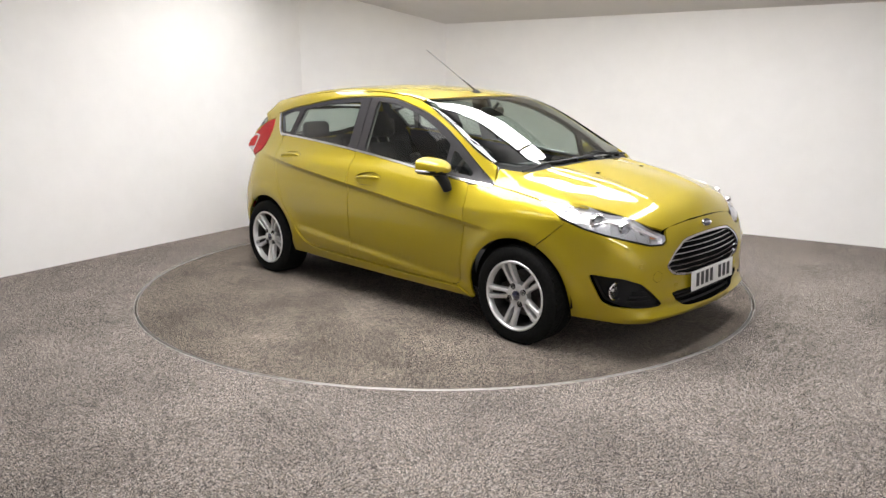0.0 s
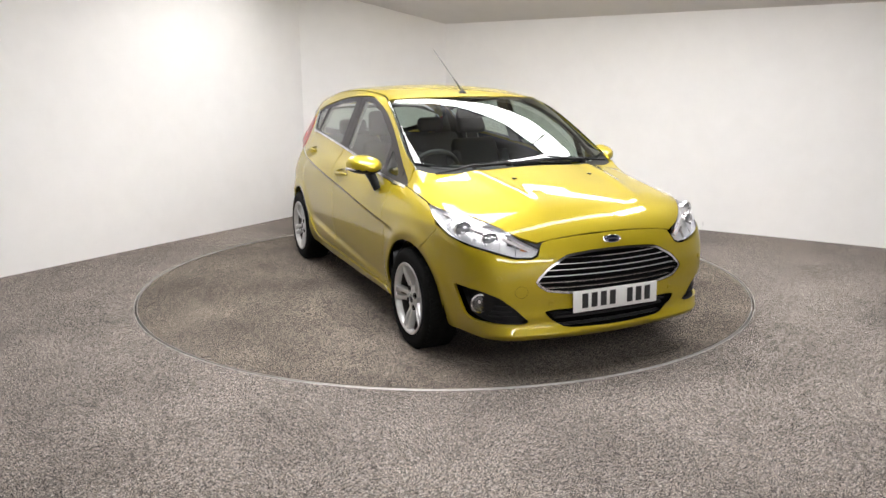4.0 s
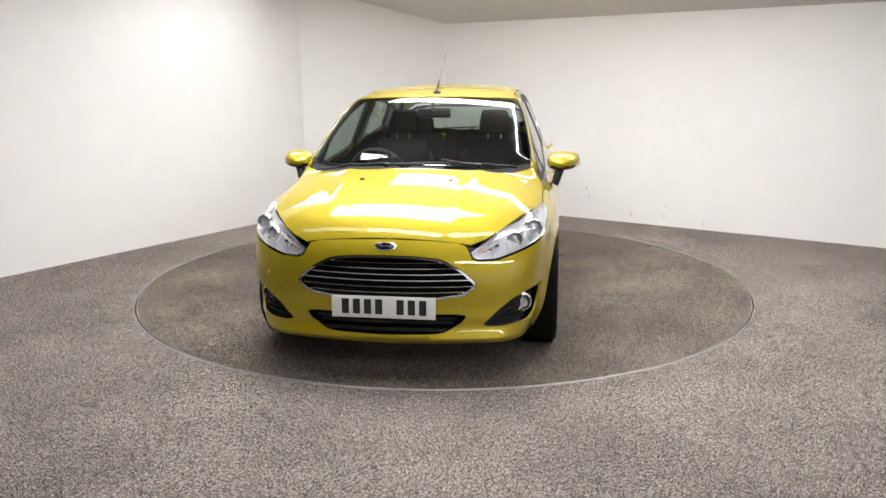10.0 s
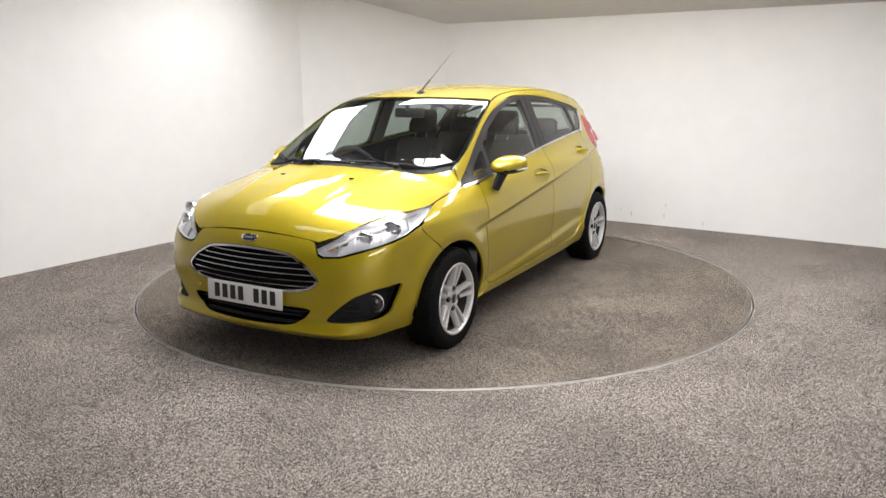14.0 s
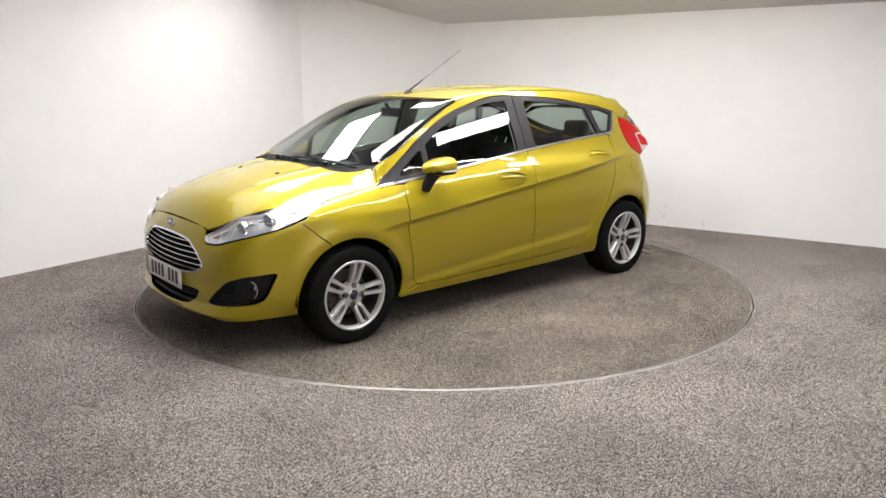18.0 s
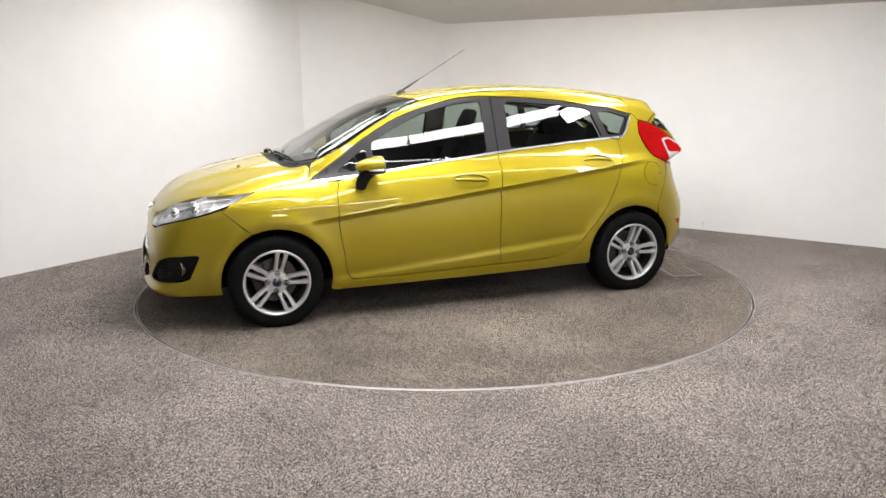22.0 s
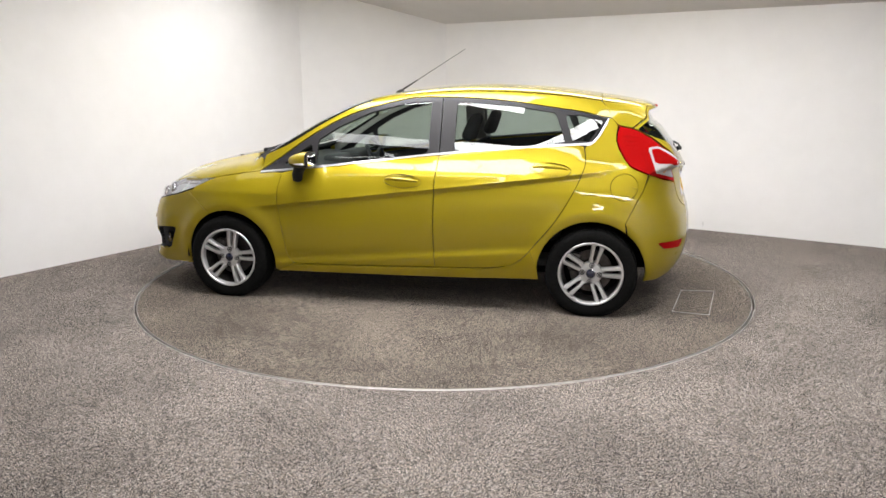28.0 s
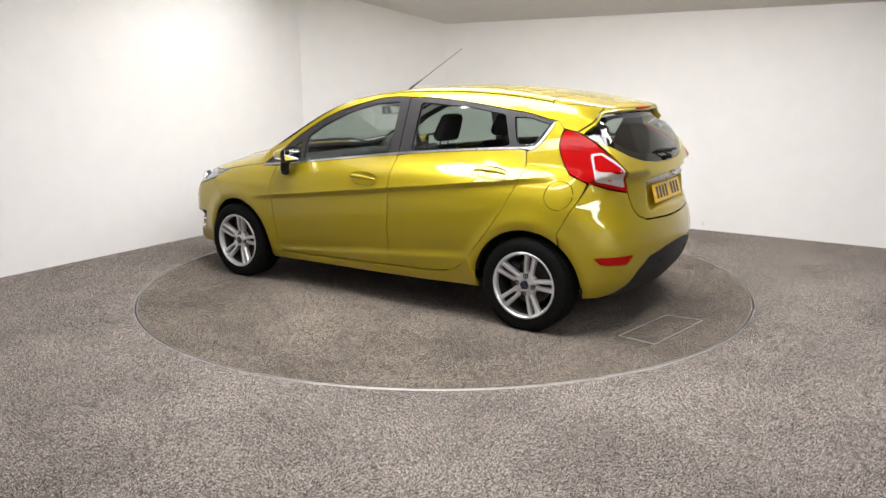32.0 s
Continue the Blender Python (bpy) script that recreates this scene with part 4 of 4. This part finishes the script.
for flip, hand in SIDES:
    unit = skin("tail_lamp", "tail", tail_lamp, RED_LENS, car, "large red tail lamp with a clear lower lens", .003, .03, .0025, step=.02, mirror=flip)
    clear = rounded([(.857, 1.056), (.794, 1.066), (.744, 1.030), (.640, .921), (.635, .862), (.74, .882), (.845, .910), (.851, .969)], 1, .12)
    skin("clear_lens", "tail", clear, CLEAR_LAMP, unit, "clear reversing lens", .006, .004, 0, step=.015, mirror=flip)
    ruby = rounded([(.842, 1.045), (.795, 1.052), (.75, 1.016), (.69, .957), (.838, .962)], 1, .12)
    skin("red_window", "tail", ruby, RED_LENS, unit, "", .0085, .003, 0, step=.015, mirror=flip)
    skin("amber_bulb", "tail", ellipse(.745, .912, .016, .011), AMBER, unit, "", .008, .002, 0, step=.008, mirror=flip)
    for i in range(3):
        z0 = 1.135 - i * .028
        skin("lens_rib", "tail", [(1.0, z0), (.90 + i * .01, z0 - .006), (.90 + i * .01, z0 - .012), (1.0, z0 - .006)], RED_LENS, unit, "", .006, .003, 0, step=.02, mirror=flip)
    skin("bumper_reflector", "tail", reflector, RED_LENS, rear_bumper, "dark red bumper reflector", -.004, .004, .001, step=.02, mirror=flip)
    for a, z in ((.70, .395), (.28, .40)):
        p, g = on_skin("tail", [a], [z])
        p, g = p[0] * np.array([1, -1 if flip else 1, 1]), g[0] * np.array([1, -1 if flip else 1, 1])
        bm = bmesh.new()
        lathe(bm, [(.013, .0005), (.012, .003), (.010, .0035), (.009, .001), (.001, .001)], 20, "x")
        bm.transform(Matrix.Translation(p) @ Vector(g).to_track_quat("X", "Z").to_matrix().to_4x4())
        part("parking_sensor", bm, PAINT if a > .5 else BLACK, rear_bumper, "", 50)
chrome_bar = pair([(0, .914), (.25, .905), (.385, .888), (.405, .878), (.395, .860), (.25, .873), (0, .882)])
skin("tailgate_bar", "tail", rounded(chrome_bar, 1, .1), SATIN_CHROME, gate, "chrome strip above the number plate", .014, .02, 0, step=.02)
p, g = on_skin("tail", [0.0], [.900], .018)
badge("badge", Matrix.Translation(p[0]) @ Vector(g[0]).to_track_quat("X", "Z").to_matrix().to_4x4(), car, .05, .02)
number_plate(pose(-1.812, 0, .797, 0, -16, 180), PLATE_YELLOW, "yellow rear number plate with dark bars")

# roof spoiler
spoiler_half = [(-1.264, 0), (-1.268, .2), (-1.274, .4)] + spoiler_edge + spoiler_lip[1:]
spoiler = skin("roof_spoiler", "top", pair_top(spoiler_half), PAINT, car, "painted roof spoiler", 0, .03, .001, step=.025)
fin = [(1.022, 1.196)] + fin_edge + round_top(spoiler_edge)[::-1] + round_end([(-1.303, 1.30), (-1.343, 1.235)])
for flip, hand in SIDES:
    skin("spoiler_fin", "tail", fin, PAINT, spoiler, "painted side of the spoiler", 0, .03, .002, step=.025, mirror=flip)
p, g = on_skin("tail", [0.0], [1.300])
bm = bmesh.new()
block(bm, (.016, .24, .014), (p[0][0] + .002, 0, 1.302), .005)
part("high_brake_lamp", bm, RED_LENS, spoiler, "narrow red high brake lamp")


# dark inner shell behind joints and openings
shell = [(.90, .21), (.80, .25), (-.85, .28), (-.87, .4)] + [(x + .01, z) for x, z in rear_edge[18:]] + span([(x, z + .003) for x, z in belt], -1.16, .82) + [(.86, .86), (.90, .75), (.90, .3)]
for flip, hand in SIDES:
    skin("door_inner", "side", shell, CARD, car, "dark grey inner door trim", -.050, 0, 0, step=.06, mirror=flip)
    skin("quarter_inner", "side", [(-1.20, 1.06), (-1.31, 1.22), (-1.37, 1.18), (-1.42, 1.02), (-1.58, .90), (-1.48, .66), (-1.37, .63), (-1.1, .64), (-1.0, .62), (-1.1, .8)], SHADE, car, "dark inner quarter", -.042, 0, 0, step=.05, mirror=flip)
    skin("fender_inner", "side", [(.86, .84), (1.02, .86), (1.32, .81), (1.44, .77), (1.36, .62), (1.1, .61), (.93, .5), (.92, .25), (.84, .25)], SHADE, car, "dark inner wing", -.042, 0, 0, step=.05, mirror=flip)
    for cx, tag in ((1.242, "front"), (-1.242, "rear")):
        bm = bmesh.new()
        n = 28
        rows = []
        for y in (.50, .78):
            rows.append([bm.verts.new((cx + .345 * math.cos(radians(-4 + 188 * i / n)), -y if flip else y, .28 + .335 * math.sin(radians(-4 + 188 * i / n)))) for i in range(n + 1)])
        for i in range(n):
            bm.faces.new((rows[0][i], rows[0][i + 1], rows[1][i + 1], rows[1][i]))
        bm.faces.new(rows[0])
        part("arch_liner", bm, SHADE, car, "black wheel arch liner", 60)
skin("nose_inner", "nose", pair([(0, .70), (.38, .69), (.46, .66), (1.0, .70), (.95, .3), (.9, .22), (0, .21)]), SHADE, car, "dark structure behind the bumper", -.085, 0, 0, step=.06)
skin("tail_inner", "tail", pair([(0, .24), (.8, .25), (.95, .5), (.92, .86), (.70, .90), (.66, .93), (0, .93)]), SHADE, car, "dark structure behind the bumper", -.09, 0, 0, step=.06)
skin("engine_bay", "top", pair_top([(1.22, 0), (1.18, .4), (1.03, .72), (1.4, .70), (1.75, .55), (1.9, .35), (1.9, 0)]), SHADE, car, "dark bonnet underside", -.03, 0, 0, step=.06)
bm = bmesh.new()
block(bm, (3.14, 1.10, .10), (.12, 0, .245), .03)
block(bm, (1.6, 1.50, .08), (0, 0, .235), .02)
part("underbody", bm, SHADE, car, "dark underbody")

for flip, hand in SIDES:
    skin("boot_trim", "tail", [(.64, .84), (.66, 1.0), (.74, 1.07), (.88, 1.14), (1.08, 1.20), (1.08, .9), (.95, .84)], CARD, car, "dark boot side trim", -.045, 0, 0, step=.05, mirror=flip)

    skin("pillar_inner", "side", [(-1.20, 1.09), (-1.295, 1.225), (-1.33, 1.25), (-1.33, 1.315), (-1.42, 1.315), (-1.44, 1.18), (-1.52, 1.10), (-1.60, .93), (-1.45, .97), (-1.30, 1.05)], SHADE, car, "dark inner rear pillar", -.028, 0, 0, step=.04, mirror=flip)

# wheels
def tyre_profile():
    return [(.190, -.088), (.208, -.097), (.215, -.101), (.245, -.105), (.268, -.099), (.280, -.086), (.285, -.070), (.2865, -.03), (.2865, .03), (.285, .070), (.280, .086), (.268, .099), (.245, .105), (.212, .101), (.203, .097), (.190, .088)]


def wheel_thing():
    hub = new("wheel")
    bm = bmesh.new()
    lathe(bm, tyre_profile(), 96)
    tyre = part("tyre", bm, RUBBER, hub, "black road tyre", 50)
    bm = bmesh.new()
    for k in range(64):
        for s in (-1, 1):
            t = 2 * math.pi * (k + (.5 if s > 0 else 0)) / 64
            m = Matrix.Rotation(t, 4, "Y") @ Matrix.Translation((.2855, .058 * s, 0)) @ Matrix.Rotation(radians(18 * s), 4, "X")
            block(bm, (.006, .055, .020), (0, 0, 0), 0)
            for v in bm.verts[-8:]:
                v.co = m @ v.co
    for y in (-.018, .018):
        lathe(bm, [(.285, y - .011), (.289, y - .010), (.289, y + .010), (.285, y + .011)], 72)
    part("tread", bm, RUBBER, tyre, "", None)
    bm = bmesh.new()
    lathe(bm, [(.202, .094), (.205, .100), (.202, .1035), (.195, .1035), (.190, .099), (.187, .090), (.184, .068), (.19, .066)], 72)
    rim = part("rim", bm, ALLOY, hub, "silver alloy rim", 40)
    # dark steel in place of silver: shade behind the spokes as colour
    bm = bmesh.new()
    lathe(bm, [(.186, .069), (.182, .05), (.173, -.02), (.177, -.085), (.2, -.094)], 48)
    part("barrel", bm, DISC, rim, "inner rim with shade put into its dark colour", 60)

    def spoke(bm, ang, lean):
        """One blade of a broad spoke; the two blades leave a slot between them."""
        n = 12
        rows = []
        for i in range(n + 1):
            u = i / n
            r = .050 + u * .141
            a0 = lean * (.0085 + .005 * u) * float(step01(.16, .30, u) * step01(1.02, .96, u))
            a1 = lean * (.0290 + .0135 * u ** 1.2)
            y = .083 + .013 * u - .016 * (1 - u) ** 2
            e = .004 * lean
            lo = y - .034
            sec = [(a0, lo), (a0, y - .005), (a0 + e * .6, y), (a1 - e * 1.6, y), (a1 - e * .3, y - .006), (a1, lo)]
            c, s = math.cos(ang), math.sin(ang)
            rows.append([bm.verts.new((r * c - a * s, b, r * s + a * c)) for a, b in sec])
        for a, b in zip(rows, rows[1:]):
            for k in range(6):
                bm.faces.new((a[k], a[(k + 1) % 6], b[(k + 1) % 6], b[k]))
        bm.faces.new(rows[0][::-1])
        bm.faces.new(rows[-1])

    for k in range(5):
        bm = bmesh.new()
        ang = radians(90 + 72 * k)
        for lean in (-1, 1):
            spoke(bm, ang, lean)
        part("spoke", bm, ALLOY, rim, "", 40)
    bm = bmesh.new()
    lathe(bm, [(.074, .035), (.074, .062), (.066, .074), (.036, .079), (.032, .073), (.001, .073)], 40)
    part("hub_face", bm, ALLOY, rim, "", 40)
    bm = bmesh.new()
    lathe(bm, [(.027, .070), (.027, .080), (.024, .083), (.001, .084)], 32)
    part("centre_cap", bm, NAVY, rim, "dark blue centre cap", 50)
    bm = bmesh.new()
    lathe(bm, [(.0285, .070), (.029, .0805), (.0265, .0815)], 32)
    part("cap_ring", bm, CHROME, rim, "", 50)
    for k in range(4):
        t = radians(90 * k + 84)
        # black ring paints the shade of the bolt's recess
        bm = bmesh.new()
        lathe(bm, [(.0165, .066), (.0165, .0790), (.0125, .0800), (.012, .073), (.001, .073)], 20)
        bm.transform(Matrix.Translation((.054 * math.cos(t), 0, .054 * math.sin(t))))
        part("bolt_well", bm, SHADE, rim, "bolt recess with its shade put in as black", 40)
        bm = bmesh.new()
        lathe(bm, [(.0075, .072), (.0075, .080), (.005, .082), (.001, .082)], 6)
        bm.transform(Matrix.Translation((.054 * math.cos(t), 0, .054 * math.sin(t))))
        part("wheel_bolt", bm, DISC, rim, "", 30)
    bm = bmesh.new()
    lathe(bm, [(.001, .012), (.07, .012), (.075, .004), (.135, .004), (.135, -.016), (.075, -.016)], 48)
    part("brake_disc", bm, DISC, hub, "worn steel brake disc", 40)
    bm = bmesh.new()
    block(bm, (.07, .055, .12), (.115, -.012, .03), .015)
    part("brake_caliper", bm, DISC, hub, "dull grey brake caliper")
    bm = bmesh.new()
    lathe(bm, [(.001, -.045), (.19, -.045), (.19, -.06)], 32)
    part("wheel_back", bm, SHADE, hub, "", 40)
    return hub


first = wheel_thing()
first.parent = car
WHEEL_Y = .744
first.matrix_basis = pose(1.2445, WHEEL_Y, .277, 0, -12, 0)
for m in (pose(-1.2445, WHEEL_Y, .277, 0, -13, 0), pose(1.2445, -WHEEL_Y, .277, 0, 21, 180), pose(-1.2445, -WHEEL_Y, .277, 0, 40, 180)):
    copy_thing(first, m)

# door mirrors
for flip, hand in SIDES:
    sg = -1 if flip else 1
    unit = new("door_mirror")
    unit.parent = car
    n, k = 14, 24

    def shellpart(name, z_keep, material, label, grow=0.0, back=True):
        bm = bmesh.new()
        rows = []
        for i in range(n + 1):
            u = i / n
            r = max(0.0, 1 - (1 - u) ** 2.3) ** .5
            x = .745 - .155 * u
            row = []
            for j in range(k):
                t = 2 * math.pi * j / k
                cy, cz = math.cos(t), math.sin(t)
                yy = .875 + (.102 + grow) * r * (abs(cy) ** .75) * (1 if cy > 0 else -1) - .02 * (1 - u)
                zz = .972 + (.054 + grow) * r * (abs(cz) ** .8) * (1 if cz > 0 else -1) + .028 * (yy - .875) - .012 * (1 - u)
                row.append(bm.verts.new((x, sg * yy, zz)))
            rows.append(row)
        for a, b in zip(rows, rows[1:]):
            for j in range(k):
                zz = (a[j].co.z + b[j].co.z + a[(j + 1) % k].co.z + b[(j + 1) % k].co.z) / 4
                if z_keep(zz):
                    bm.faces.new((a[j], a[(j + 1) % k], b[(j + 1) % k], b[j]))
        if back:
            bm.faces.new([v for v in rows[-1]])
        for v in [v for v in bm.verts if not v.link_faces]:
            bm.verts.remove(v)
        return part(name, bm, material, unit, label, 50)

    shellpart("mirror_cap", lambda z: z > .948, PAINT, "painted mirror cap", .001, False)
    shellpart("mirror_base", lambda z: z < .952, GLOSS_BLACK, "black lower mirror shell", 0.0, True)
    bm = bmesh.new()
    block(bm, (.02, .155, .085), (.590, sg * .880, .972), .008)
    part("mirror_bezel", bm, GLOSS_BLACK, unit, "black mirror bezel")
    bm = bmesh.new()
    block(bm, (.004, .140, .072), (.578, sg * .880, .972), .0015)
    part("mirror_glass", bm, MIRROR, unit, "silver mirror glass")
    bm = bmesh.new()
    path = [(.705 - .11 * (i / 8) ** 1.5, sg * (.895 + .082 * math.sin(i / 8 * 1.45)), .946 + .004 * i / 8) for i in range(9)]
    tube(bm, path, [.004 + .004 * i / 8 for i in range(9)], 8)
    part("turn_signal", bm, CLEAR_LAMP, unit, "clear turn signal strip", 180)
    bm = bmesh.new()
    tube(bm, [(.66, sg * .86, .94), (.685, sg * .845, .90), (.70, sg * .83, .865), (.705, sg * .815, .83)], [.040, .034, .033, .028], 14)
    bmesh.ops.scale(bm, vec=(1.15, .75, 1), verts=bm.verts, space=Matrix.Translation((-.69, -sg * .84, 0)))
    part("mirror_foot", bm, BLACK, unit, "black mirror foot", 60)

# wipers and aerial
def wiper(pivot, elbow, tip, blade0, blade1, view, name):
    def at(a, b, off):
        p, g = on_skin(view, [a], [b], off)
        return Vector(p[0])
    ob = new(name)
    ob.parent = car
    bm = bmesh.new()
    pts = [at(pivot[0] + (elbow[0] - pivot[0]) * i / 6, pivot[1] + (elbow[1] - pivot[1]) * i / 6, .018) for i in range(7)]
    tube(bm, pts, [.012, .010, .008, .007, .006, .006, .005], 8)
    part("wiper_arm", bm, GLOSS_BLACK, ob, "black wiper arm", 60)
    bm = bmesh.new()
    pts = [at(blade0[0] + (blade1[0] - blade0[0]) * i / 10, blade0[1] + (blade1[1] - blade0[1]) * i / 10, .010) for i in range(11)]
    tube(bm, pts, .007, 6)
    part("wiper_blade", bm, BLACK, ob, "black rubber wiper blade", 60)
    bm = bmesh.new()
    p = at(pivot[0], pivot[1], .012)
    lathe(bm, [(.018, -.012), (.018, .008), (.012, .014), (.001, .016)], 16, "z")
    bm.transform(Matrix.Translation(p))
    part("wiper_cap", bm, GLOSS_BLACK, ob, "", 40)
    ob["label"] = "black windscreen wiper"
    return ob


wiper((1.13, .38), (1.075, .15), (0, 0), (1.055, .60), (1.125, -.02), "top", "wiper")
wiper((1.165, -.16), (1.13, -.42), (0, 0), (1.10, -.60), (1.15, .06), "top", "wiper")
wiper((-.02, 1.0), (.10, 1.035), (0, 0), (-.30, 1.03), (.18, 1.045), "tail", "rear_wiper")
mast = new("aerial")
mast.parent = car
p, g = on_skin("top", [.205], [0.0])
bm = bmesh.new()
lathe(bm, [(.026, -.004), (.024, .006), (.014, .014), (.006, .022), (.001, .023)], 24, "z")
bmesh.ops.scale(bm, vec=(1.5, 1, 1), verts=bm.verts)
bm.transform(Matrix.Translation(p[0]))
part("aerial_base", bm, BLACK, mast, "black rubber aerial base", 50)
tip, base = Vector((-.285, 0, 1.700)), Vector(p[0]) + Vector((0, 0, .012))
bm = bmesh.new()
tube(bm, [base, base.lerp(tip, .12), base.lerp(tip, .26)], [.007, .006, .0045], 10)
part("aerial_spring", bm, BLACK, mast, "black lower aerial", 60)
bm = bmesh.new()
tube(bm, [base.lerp(tip, .26), tip], [.003, .0022], 8)
part("aerial_rod", bm, mat("grey_rod", (.16, .155, .15), .4, .6), mast, "thin grey aerial rod", 60)

# ---- inside the car ----
def seat(x, y, lean=22):
    ob = new("front_seat")
    ob.parent = car
    bm = bmesh.new()
    block(bm, (.50, .50, .16), (x + .20, y, .46), .06)
    part("cushion", bm, FABRIC, ob, "charcoal fabric cushion", 60)
    r = Matrix.Rotation(radians(-lean), 4, "Y")
    bm = bmesh.new()
    block(bm, (.13, .48, .60), (0, 0, .30), .055, taper=(.75, .78))
    for s in (-1, 1):
        block(bm, (.15, .08, .46), (.035, .21 * s, .25), .035)
    bm.transform(Matrix.Translation((x - .03, y, .48)) @ r)
    part("backrest", bm, FABRIC, ob, "charcoal fabric backrest", 60)
    bm = bmesh.new()
    block(bm, (.085, .25, .19), (0, 0, .74), .045, taper=(.8, .82))
    bm.transform(Matrix.Translation((x - .03, y, .48)) @ r)
    part("headrest", bm, FABRIC, ob, "charcoal fabric headrest", 60)
    for s in (-1, 1):
        bm = bmesh.new()
        tube(bm, [(0, .05 * s, .58), (0, .05 * s, .68)], .006)
        bm.transform(Matrix.Translation((x - .03, y, .48)) @ r)
        part("headrest_post", bm, CHROME, ob, "", 60)


seat(-.10, .36)
seat(-.13, -.36)
bench = new("rear_seat")
bench.parent = car
bm = bmesh.new()
block(bm, (.48, 1.22, .15), (-.80, 0, .50), .06)
part("cushion", bm, FABRIC, bench, "charcoal fabric bench", 60)
for y, w in ((.23, .74), (-.39, .48)):
    bm = bmesh.new()
    block(bm, (.13, w, .52), (0, 0, .26), .05)
    bm.transform(Matrix.Translation((-1.0, y, .54)) @ Matrix.Rotation(radians(-20), 4, "Y"))
    part("backrest", bm, FABRIC, bench, "charcoal fabric backrest", 60)
for y in (.36, -.36):
    bm = bmesh.new()
    block(bm, (.08, .24, .13), (-1.20, y, 1.10), .04)
    part("headrest", bm, FABRIC, bench, "charcoal rear headrest", 60)
bm = bmesh.new()
block(bm, (.46, 1.08, .03), (-1.44, 0, .95), .01)
part("parcel_shelf", bm, CARD, car, "dark parcel shelf")
bm = bmesh.new()
block(bm, (2.3, 1.30, .06), (-.25, 0, .30), .02)
part("cabin_floor", bm, CARD, car, "dark cabin floor")
skin("roof_lining", "top", pair_top([(.24, 0), (.22, .48), (-.2, .50), (-1.2, .49), (-1.25, 0)]), LINING, car, "light grey roof lining", -.035, 0, 0, step=.08)
for flip, hand in SIDES:
    skin("frame_lining", "side", shrink(dense(np.array(side_frame, float), .03), -.005), LINING, car, "pale inner lining of the roof side", -.018, 0, 0, step=.06, mirror=flip)
    for line in ([(-.18, 1.02), (-.18, 1.34), (-.335, 1.34), (-.335, 1.02)], [(-1.06, 1.09), (-.99, 1.27), (-1.05, 1.26), (-1.10, 1.10)]):
        skin("pillar_trim", "side", line, LINING, car, "pale inner pillar trim", -.04, 0, 0, step=.05, mirror=flip)
dash = new("dashboard")
dash.parent = car
bm = bmesh.new()
block(bm, (.50, 1.36, .20), (.86, 0, .80), .08, turn=Matrix.Rotation(radians(-6), 3, "Y"))
part("dash_top", bm, DASH, dash, "soft black dashboard top", 60)
bm = bmesh.new()
block(bm, (.26, 1.30, .36), (.78, 0, .62), .06)
part("dash_lower", bm, DASH, dash, "", 60)
bm = bmesh.new()
block(bm, (.20, .36, .10), (.70, -.36, .89), .045)
part("instrument_hood", bm, DASH, dash, "", 60)
bm = bmesh.new()
block(bm, (.16, .26, .15), (.72, 0, .86), .04)
part("centre_console", bm, CARD, dash, "dark centre console", 60)
bm = bmesh.new()
block(bm, (.05, .20, .05), (.635, 0, .80), .012)
part("console_trim", bm, SATIN_CHROME, dash, "silver console trim", 60)
wheel2 = new("steering_wheel")
wheel2.parent = car
m = pose(.50, -.36, .86, 0, -66, 0)
bm = bmesh.new()
tube(bm, [(.185 * math.cos(t), .185 * math.sin(t), 0) for t in (2 * math.pi * i / 40 for i in range(40))], .015, 10, True)
bm.transform(m)
part("wheel_rim", bm, DASH, wheel2, "black leather steering wheel rim", 180)
bm = bmesh.new()
block(bm, (.14, .12, .05), (0, 0, -.03), .02)
for a in (90, 210, 330):
    c, s = math.cos(radians(a + 90)), math.sin(radians(a + 90))
    tube(bm, [(0, 0, -.03), (.18 * c, .18 * s, 0)], [.02, .013], 8)
bm.transform(m)
part("wheel_hub", bm, DASH, wheel2, "", 60)
bm = bmesh.new()
tube(bm, [(.54, -.36, .84), (.72, -.36, .76)], .035, 10)
part("steering_column", bm, DASH, wheel2, "", 60)
inner_mirror = new("rear_view_mirror")
inner_mirror.parent = car
bm = bmesh.new()
block(bm, (.03, .23, .065), (.36, 0, 1.262), .015)
part("mirror_case", bm, GLOSS_BLACK, inner_mirror, "black mirror case", 60)
bm = bmesh.new()
tube(bm, [(.37, 0, 1.28), (.41, 0, 1.325)], .012)
part("mirror_stalk", bm, GLOSS_BLACK, inner_mirror, "", 60)
bm = bmesh.new()
block(bm, (.004, .21, .05), (.343, 0, 1.262), .001)
part("mirror_glass", bm, MIRROR, inner_mirror, "", None)

for ob in bpy.data.objects:
    if ob.type == "MESH" and ob.data.materials and ob.data.materials[0] in (GLASS, LENS):
        ob.visible_shadow = False


# ---- what moves ----
def heading(t):
    """The car's heading in degrees: the table turns steadily clockwise."""
    return -1.8376e-5 * t ** 4 + 9.4304e-4 * t ** 3 - 8.6299e-3 * t ** 2 - 5.38963 * t - 44.0131


def motions():
    times = [float(i) for i in range(33)]
    spin = [(t, Matrix.Rotation(radians(heading(t)), 4, "Z")) for t in times]
    walk(turntable, spin)
    walk(car, [(t, m @ Matrix.Translation((.1167, .0026, .003))) for t, m in spin])


motions()
